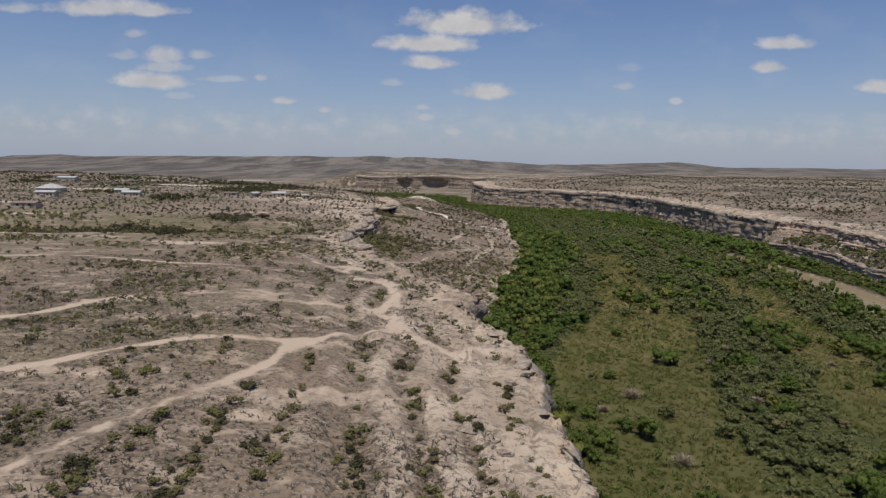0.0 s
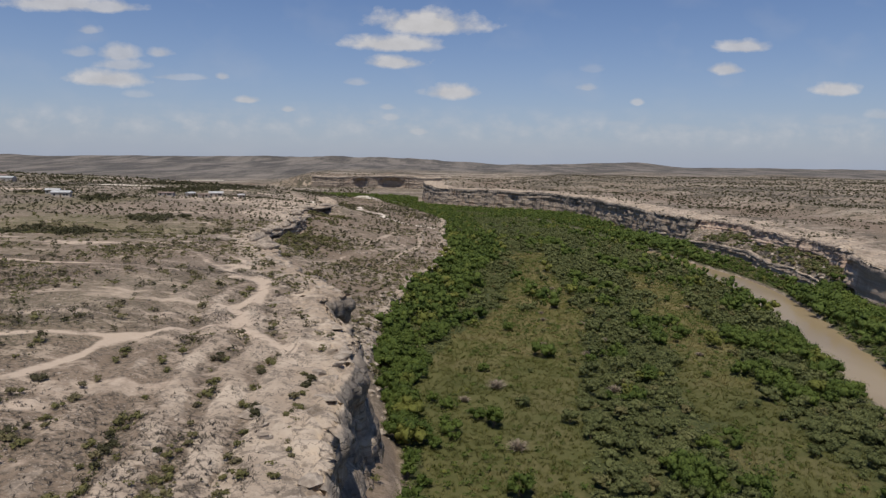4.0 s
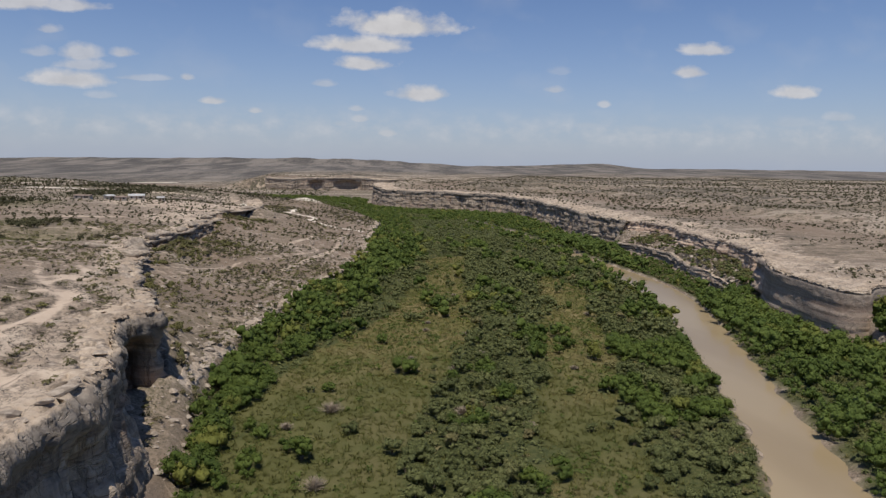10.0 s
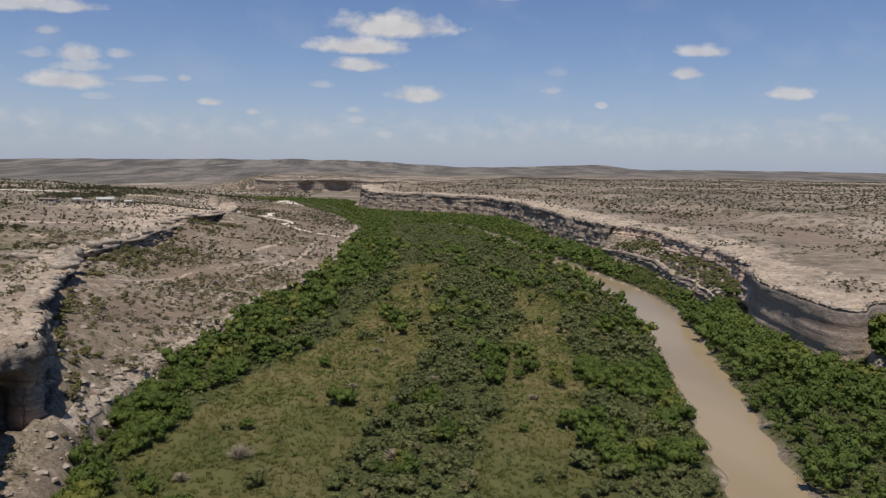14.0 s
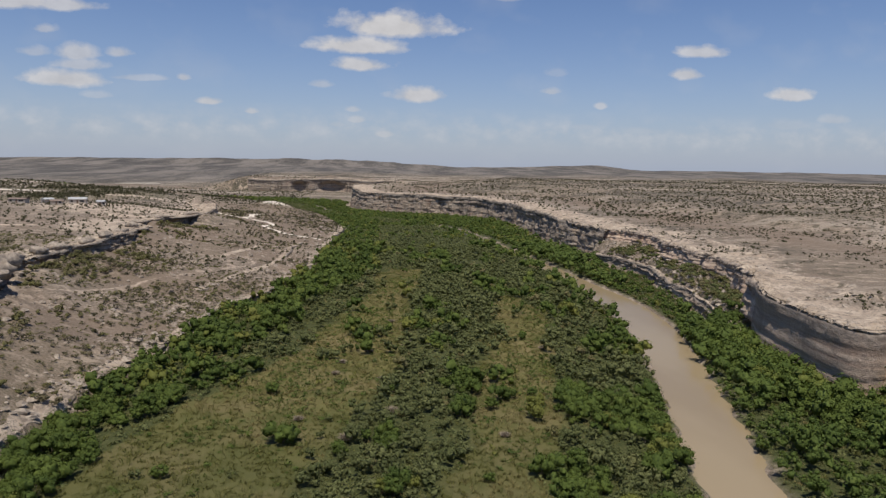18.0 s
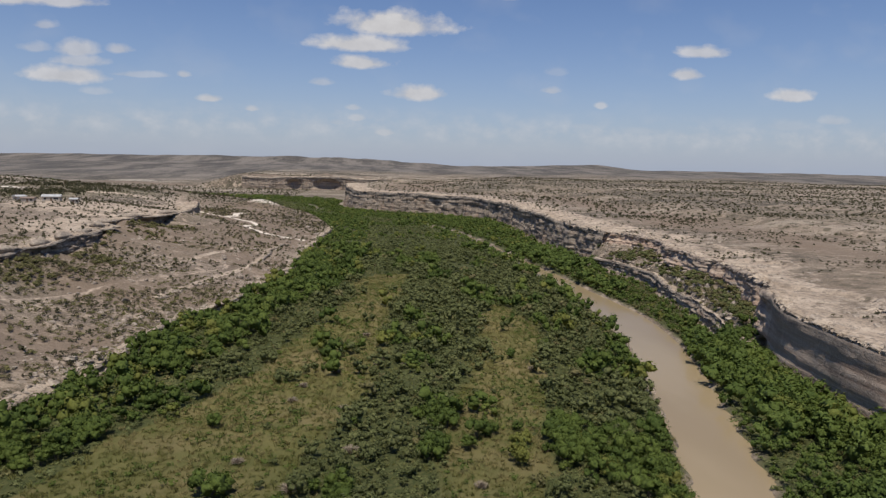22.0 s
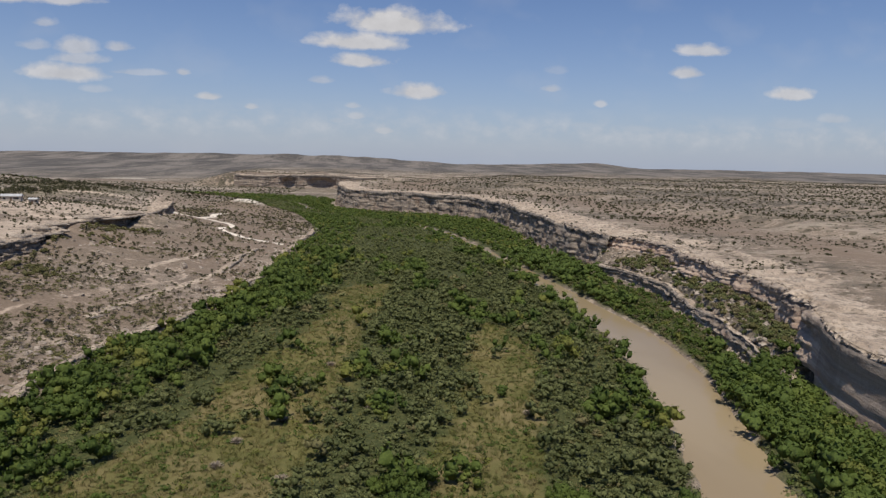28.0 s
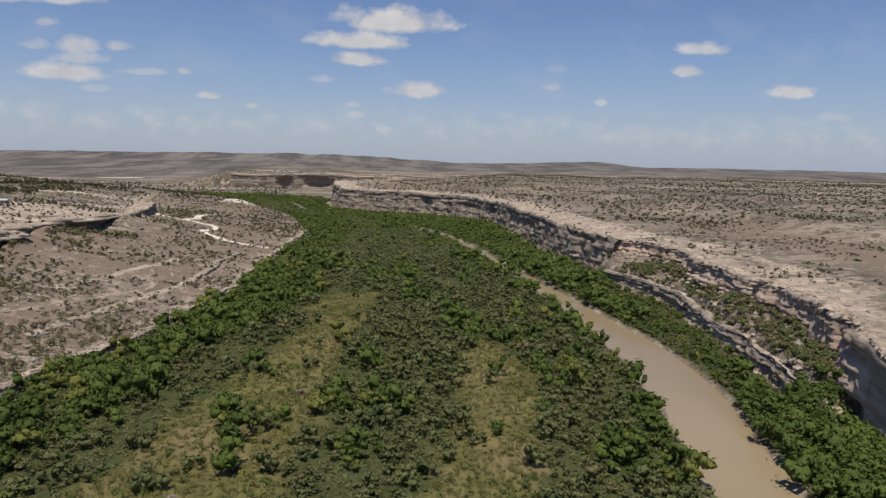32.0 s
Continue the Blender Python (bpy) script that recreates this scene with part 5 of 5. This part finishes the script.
x, y = scrub_points(-45, 44, 150, 660, 2.2, rng, 0.1)
ok = ~within(x, y, POLY_WEST)
b = rng.random(len(x)) < 0.5
bushes("bench_sage", "low dark sage scrub on the rocky bench", SAGE, x[ok & ~b], y[ok & ~b], 0.4, 1.3, 3, 14, 0.3, rng, core=None, low=0.5)
bushes("bench_scrub", "low brown-olive scrub on the rocky bench", SCRUB, x[ok & b], y[ok & b], 0.4, 1.3, 3, 14, 0.3, rng, core=None, low=0.5)

x, y = scrub_points(-900, -60, 700, 1500, 9.0, rng, -0.25)
bushes("far_west_scrub", "distant dark desert scrub beyond the houses", SAGE, x, y, 0.9, 2.4, 2, 5, 0.6, rng, core=None)

# taller brush in the wash and by the far houses
rng = np.random.default_rng(45)
x, y = scatter(-330, -50, 200, 330, 2.6, rng)
d = line_distance(x, y, ARROYO)[0]
ok = (d < 7 + 12 * (lumps(x, y, 40, 2) + 0.3)) | ((lumps(x, y, 30, 3) > 0.3) & (d < 50))
bushes("wash_thicket", "dark green brush thicket in a dry wash", SAGE, x[ok], y[ok], 0.9, 2.3, 4, 24, 0.26, rng, core=None)
x, y = scatter(-470, -150, 400, 780, 6.0, rng)
ok = (lumps(x, y, 60, 3) > 0.25) & within(x, y, POLY_WEST)
bushes("house_trees", "dark green trees round the far houses", SAGE, x[ok], y[ok], 1.4, 3.2, 4, 20, 0.35, rng, core=None)

# brush along the cliff feet
rng = np.random.default_rng(51)
x, y = scatter(-40, 30, 126, 410, 2.3, rng)
d, ds = line_distance(x, y, W_RIM)[0], line_distance(x, y, W_SHORE)[0]
ok = ~within(x, y, POLY_WEST) & ~within(x, y, POLY_VALLEY) & (d > 2.5) & (d < 5 + 14 * (lumps(x, y, 26, 3) > 0.0)) & (lumps(x, y, 10, 3) > -0.05)
bushes("west_foot_brush", "olive-green brush along the foot of the cliff", SCRUB, x[ok], y[ok], 0.7, 1.7, 5, 60, 0.2, rng)
x, y = scatter(160, 200, 205, 375, 1.9, rng)
ok = ~within(x, y, POLY_EAST) & ~within(x, y, POLY_VALLEY) & (line_distance(x, y, E_RIM)[0] > 2.0) & (line_distance(x, y, E_BASE)[0] > 1.2) & (lumps(x, y, 9, 3) + 0.3 * (y < 290) > -0.08)
half = rng.random(len(x)) < 0.5
bushes("east_ledge_brush", "dark olive brush on the rocky slope under the cliff", SCRUB, x[ok & half], y[ok & half], 0.8, 2.0, 5, 60, 0.18, rng)
bushes("east_ledge_bushes", "dark green bushes on the rocky slope under the cliff", CEDAR, x[ok & ~half], y[ok & ~half], 0.9, 2.2, 5, 60, 0.17, rng)


# ---- loose rock ----
def rock_mesh(rng, rings, around, flat):
    v, f = ball(rings, around)
    for _ in range(5):                                   # a few flat broken faces
        n = rng.normal(size=3)
        n /= np.linalg.norm(n)
        over = np.maximum(v @ n - rng.uniform(0.45, 0.75), 0)
        v = v - over[:, None] * n
    v = v * (1 + 0.12 * rng.normal(size=(len(v), 1))) * (1.0, rng.uniform(0.65, 1.0), flat)
    top, bottom = np.arange(around), np.arange((rings - 1) * around, rings * around)
    f = [tuple(q) for q in f]
    v = np.vstack((v, v[top].mean(0), v[bottom].mean(0)))
    for k in range(0, around, 2):
        f.append((top[k], top[(k + 1) % around], top[(k + 2) % around], len(v) - 2))
        f.append((bottom[k], bottom[(k + 1) % around], bottom[(k + 2) % around], len(v) - 1))
    return v, np.array(f)


def bench_points(n, rng, which):
    """Places on the slope between a cliff and the valley, thickest under the cliff and along the edge."""
    west = which == "west"
    x = rng.uniform(-40, 42, n * 40) if west else rng.uniform(158, 198, n * 14)
    y = rng.uniform(95, 520, n * 40) if west else rng.uniform(150, 380, n * 14)
    x, y = x[:40000], y[:40000]
    rim, sh = line_distance(x, y, W_RIM if west else E_RIM)[0], line_distance(x, y, W_SHORE if west else E_BASE)[0]
    ok = ~(within(x, y, POLY_VALLEY) | within(x, y, POLY_WEST) | within(x, y, POLY_EAST)) & (rng.random(len(x)) < np.exp(-np.minimum(rim * 2.0, sh) / 6.0) + 0.1)
    return np.column_stack((x, y))[ok][:n]


rng = np.random.default_rng(61)
stones = [mesh_from("boulder", *rock_mesh(rng, 6, 10, rng.uniform(0.55, 0.85)), STONE) for _ in range(8)]
places = np.vstack((bench_points(90, rng, "west"), bench_points(70, rng, "east")))
for k, (bx, by) in enumerate(places):
    size = rng.uniform(0.5, 1.0) if rng.random() < 0.7 else rng.uniform(1.0, 2.1)
    ob = tagged(new("boulder", stones[k % 8]), "grey limestone boulder fallen below the cliff", "boulder", "boulders under the cliffs")
    ob.matrix_basis = pose(bx, by, float(ground_z(bx, by)) + 0.2 * size, rng.uniform(-20, 20), rng.uniform(-20, 20), rng.uniform(0, 360)) @ Matrix.Diagonal((size, size, size, 1))
for bx, by, sx, sy, sz, turn in ((10.0, 83.5, 2.2, 1.2, 0.45, 60), (9.6, 86.6, 1.6, 1.0, 0.4, 75), (9.6, 79.6, 1.2, 0.8, 0.4, 30), (5.2, 56.5, 0.9, 0.8, 0.6, 10), (4.6, 59.0, 0.8, 0.6, 0.5, 50)):
    ob = tagged(new("rock_slab", stones[int(turn) % 8]), "flat limestone slab lying at the cliff edge", "rock", "slabs at the rim")
    ob.matrix_basis = pose(bx, by, float(west_top(by)) + 0.35, 4, -6, turn) @ Matrix.Diagonal((sx, sy, sz * 1.3, 1))

crags = [mesh_from("rim_outcrop", *rock_mesh(rng, 8, 14, rng.uniform(0.7, 0.9)), STONE, True) for _ in range(5)]
for k, (bx, by, sx, sy, sz, turn) in enumerate(((-27.5, 212, 5.0, 3.4, 2.0, 35), (-31, 222, 4.0, 3.0, 1.8, 60), (-36, 233, 5.5, 3.6, 2.2, 70), (-38.5, 244, 4.6, 3.4, 2.0, 95), (-38, 256, 4.0, 3.0, 1.6, 80),
                                               (-38, 270, 6.0, 3.6, 1.8, 85), (-36.5, 286, 5.4, 3.8, 1.6, 100), (-36.5, 303, 6.2, 4.0, 1.6, 92), (-38, 322, 5.0, 3.4, 1.5, 80), (-41, 343, 6.4, 4.2, 1.6, 110),
                                               (-45, 362, 6.0, 4.0, 1.5, 115), (-47, 395, 6.5, 4.5, 1.4, 40), (-37.5, 421, 6.0, 4.0, 1.3, 60), (-45, 226, 3.4, 2.6, 1.4, 20), (-48, 250, 3.8, 2.6, 1.3, 130))):
    ob = tagged(new("rim_outcrop", crags[k % 5]), "large rounded grey limestone outcrop on the plateau rim", "rock", "outcrops on the rim")
    ob.matrix_basis = pose(bx, by, float(ground_z(bx - 5, by)) + 0.1, rng.uniform(-5, 5), rng.uniform(-6, 6), turn) @ Matrix.Diagonal((sx, sy, 1.35 * sz, 1))

kinds = [rock_mesh(rng, 3, 6, rng.uniform(0.5, 0.8)) for _ in range(6)]


def rubble(name, label, x, y, lo, hi, rng):
    n = len(x)
    merged(name, label, "stones", [(v * (1, 1, 0.6), f) for v, f in kinds], x, y, ground_z(x, y) + 0.03, lo + (hi - lo) * rng.random(n) ** 3, rng.uniform(0, 6.28, n), rng.random(n), rng.integers(0, 6, n), STONE)


p = bench_points(2000, rng, "west")
rubble("west_rubble", "pale limestone rubble on the bench", p[:, 0], p[:, 1], 0.15, 1.4, rng)
p = bench_points(1300, rng, "east")
rubble("east_rubble", "pale limestone rubble under the upper cliff", p[:, 0], p[:, 1], 0.25, 1.3, rng)
for name, label, rim, poly, x0, x1, y0, y1, wide in (("west_rim_slabs", "pale broken limestone slabs along the cliff edge", W_RIM, POLY_WEST, -50, 20, 36, 440, 9.0),
                                                     ("west_shore_slabs", "pale broken limestone blocks along the valley's edge", W_SHORE, None, -5, 45, 140, 560, 6.0),
                                                     ("east_rim_slabs", "pale broken limestone slabs on the rim of the far plateau", E_RIM, POLY_EAST, 160, 250, 120, 520, 22.0)):
    x, y = scatter(x0, x1, y0, y1, 2.0, rng)
    d = line_distance(x, y, rim)[0]
    ok = (within(x, y, poly) if poly is not None else ~within(x, y, POLY_VALLEY)) & (d > 0.6) & (d < wide * (1 + 0.8 * lumps(x, y, 20, 2))) & (lumps(x, y, 12, 3) + 0.35 * rng.normal(size=len(x)) > 0.12)
    x, y, n = x[ok], y[ok], ok.sum()
    flat = [(v * (1, 1, 0.42), f) for v, f in kinds]
    top = west_top(y) if rim is W_RIM else 14.4 if rim is E_RIM else -9.0
    z = np.where(d[ok] < 4.0, np.maximum(top, ground_z(x, y)), ground_z(x, y))
    merged(name, label, "rocks", flat, x, y, z - 0.05, 0.4 + 1.7 * rng.random(n) ** 2.2, rng.uniform(0, 6.28, n), rng.random(n), rng.integers(0, 6, n), STONE)
x, y = scatter(-90, 14, 36, 190, 1.6, rng)
ok = within(x, y, POLY_WEST) & (lumps(x, y, 20, 3) + 0.4 * rng.normal(size=len(x)) > 0.1) & (line_distance(x, y, W_RIM)[0] > 1.5)
rubble("plateau_stones", "small pale stones scattered on the plateau", x[ok], y[ok], 0.06, 0.4, rng)
x, y = scatter(165, 300, 160, 400, 3.8, rng)
ok = within(x, y, POLY_EAST) & (lumps(x, y, 20, 3) > 0.0)
rubble("east_stones", "pale stones scattered on the far plateau", x[ok], y[ok], 0.1, 0.6, rng)

# dry grass on the near plateau
rng = np.random.default_rng(71)
DRY = leaf_material("dry_grass", (0.065, 0.056, 0.045), (0.150, 0.128, 0.100), (0.230, 0.200, 0.150), 0.25)
x, y = scatter(-85, 14, 34, 150, 0.66, rng)
ok = within(x, y, POLY_WEST) & (lumps(x, y, 18, 4) + 0.25 * rng.normal(size=len(x)) > -0.05) & (line_distance(x, y, W_RIM)[0] > 6)
for line in TRACKS:
    ok &= line_distance(x, y, line)[0] > 1.3
x, y = x[ok], y[ok]
n = len(x)
kinds2 = [tuft(rng, 5, 0.32) for _ in range(6)]
merged("dry_grass", "grey dry grass tufts on the gravel plateau", "grass", kinds2, x, y, ground_z(x, y) - 0.02, rng.uniform(0.6, 1.2, n), rng.uniform(0, 6.28, n), rng.random(n), rng.integers(0, 6, n), DRY)

# ---- dead shrubs in the clearings ----
rng = np.random.default_rng(81)


def twigs(rng, count, radius, height):
    paths = []
    for _ in range(count):
        a, r = rng.uniform(0, math.tau), radius * math.sqrt(rng.random())
        h = height * rng.uniform(0.6, 1.0) * (1 - 0.5 * (r / radius) ** 2)
        x, y = r * math.cos(a), r * math.sin(a)
        paths.append([(x * 0.15, y * 0.15, 0.0, 0.06), (x * 0.6, y * 0.6, h * 0.7, 0.045), (x * 1.1, y * 1.1, h, 0.02)])
    return tubes(paths)


DEAD_AT = ((36, 97, 2.1), (36, 126, 2.4), (29, 119, 1.4), (19, 149, 1.0), (79, 208, 1.2), (71, 118, 1.3), (52, 160, 1.2), (88, 150, 1.1),
           (61, 151, 1.6), (69, 163, 1.5), (64, 204, 1.2), (58, 195, 1.1), (60, 125, 1.8), (62, 117, 1.4), (67, 181, 1.3), (66, 134, 1.2), (74, 213, 1.2), (73, 209, 1.0), (57, 186, 1.2), (70, 237, 1.3), (108, 206, 1.2))
for bx, by, r in DEAD_AT:
    root = tagged(new("dead_shrub"), "leafless grey-brown dead shrub in the grass", "shrub", "dead shrubs in the valley")
    part("stem", mesh_from("stem", *tubes([[(0, 0, -0.3, 0.16), (0.05, 0, 0.5, 0.12)]]), BARK), root)
    part("bare_crown", mesh_from("bare_crown", *twigs(rng, 130, r, r * 0.95), DEADWOOD), root)
    root.matrix_basis = pose(bx, by, float(ground_z(bx, by)), 0, 0, rng.uniform(0, 360))

# ---- houses on the west plateau ----


def box(x0, x1, y0, y1, z0, z1):
    v = [(x, y, z) for z in (z0, z1) for y in (y0, y1) for x in (x0, x1)]
    return np.array(v), np.array([(0, 2, 3, 1), (4, 5, 7, 6), (0, 1, 5, 4), (2, 6, 7, 3), (0, 4, 6, 2), (1, 3, 7, 5)])


def gable(w, d, z, rise, over, hip=0.0):
    x, y = w / 2 + over, d / 2 + over
    v = np.array([(-x, -y, z), (x, -y, z), (x, y, z), (-x, y, z), (-x + hip, 0, z + rise), (x - hip, 0, z + rise), (-x, -y, z - 0.18), (x, -y, z - 0.18), (x, y, z - 0.18), (-x, y, z - 0.18)])
    return v, np.array([(0, 1, 5, 4), (2, 3, 4, 5), (1, 2, 5, 5), (3, 0, 4, 4), (6, 7, 1, 0), (7, 8, 2, 1), (8, 9, 3, 2), (9, 6, 0, 3), (9, 8, 7, 6)])


def house(label, x, y, turn, w, d, h, rise, roof, hip=0.0, wall=None, windows=3):
    root = tagged(new("house"), label, "house", "houses on the plateau")
    w, d, rise = w * 0.72, d * 0.72, rise * 0.72
    part("wall", mesh_from("wall", *box(-w / 2, w / 2, -d / 2, d / 2, -0.6, h), wall or STUCCO), root)
    v, f = gable(w, d, h + 0.02, rise, 0.5, hip)
    bm = bmesh.new()
    vs = [bm.verts.new(p) for p in v]
    for q in f:
        bm.faces.new([vs[i] for i in dict.fromkeys(q)])
    me = bpy.data.meshes.new("roof")
    bm.to_mesh(me)
    bm.free()
    me.materials.append(roof)
    part("roof", me, root)
    door = part("door", mesh_from("door", *box(-0.5, 0.5, -d / 2 - 0.06, -d / 2 + 0.05, 0.0, 2.05), WOOD), root)
    for k in range(windows):
        wx = -w / 2 + w * (k + 0.5) / windows
        if abs(wx) < 1.2:
            wx += 1.9
        part("window", mesh_from("window", *box(wx - 0.6, wx + 0.6, -d / 2 - 0.05, -d / 2 + 0.05, 0.95, 2.05), GLASS), root)
    gz = ground_z(np.array([x - w / 2, x + w / 2, x, x]), np.array([y, y, y - d / 2, y + d / 2]))
    root.matrix_basis = pose(x, y, float(gz.min()) + 0.25, 0, 0, turn)
    return root


house("low pale house with a white metal roof", -123, 483, 15, 13, 8, 2.7, 1.6, ROOF)
house("open-fronted brown shed beside the pale house", -124, 458, 10, 9, 6, 2.5, 0.8, ROOF_BROWN, windows=1)
house("small outbuilding with a white roof", -140, 480, 60, 8, 5, 2.5, 1.2, ROOF, windows=1)
house("small pale shed with a white roof", -98, 455, 0, 5, 4, 2.5, 0.9, ROOF, windows=1)
house("low tan house among dry brush", -156, 478, 0, 14, 7, 2.6, 0.7, ROOF_BROWN)
house("large house with a grey-white hipped roof", -292, 490, 8, 24, 16, 3.2, 4.5, ROOF, hip=9.0)
house("long white-walled barn beside the large house", -264, 438, 4, 17, 9, 3.0, 1.4, ROOF)
house("low grey shed among green brush", -212, 334, 5, 16, 8, 2.5, 1.0, ROOF_BROWN, windows=2)
house("white metal-roofed barn in the brush", -210, 442, 12, 15, 8, 3.0, 1.6, ROOF)
house("second white metal-roofed barn in the brush", -229, 468, 12, 12, 7, 3.0, 1.4, ROOF)
house("far pale building on the plain", -407, 715, 0, 26, 12, 4.0, 2.0, ROOF)
house("far tan building with dark trees beside it", -440, 760, 20, 22, 12, 4.0, 2.0, ROOF_BROWN)
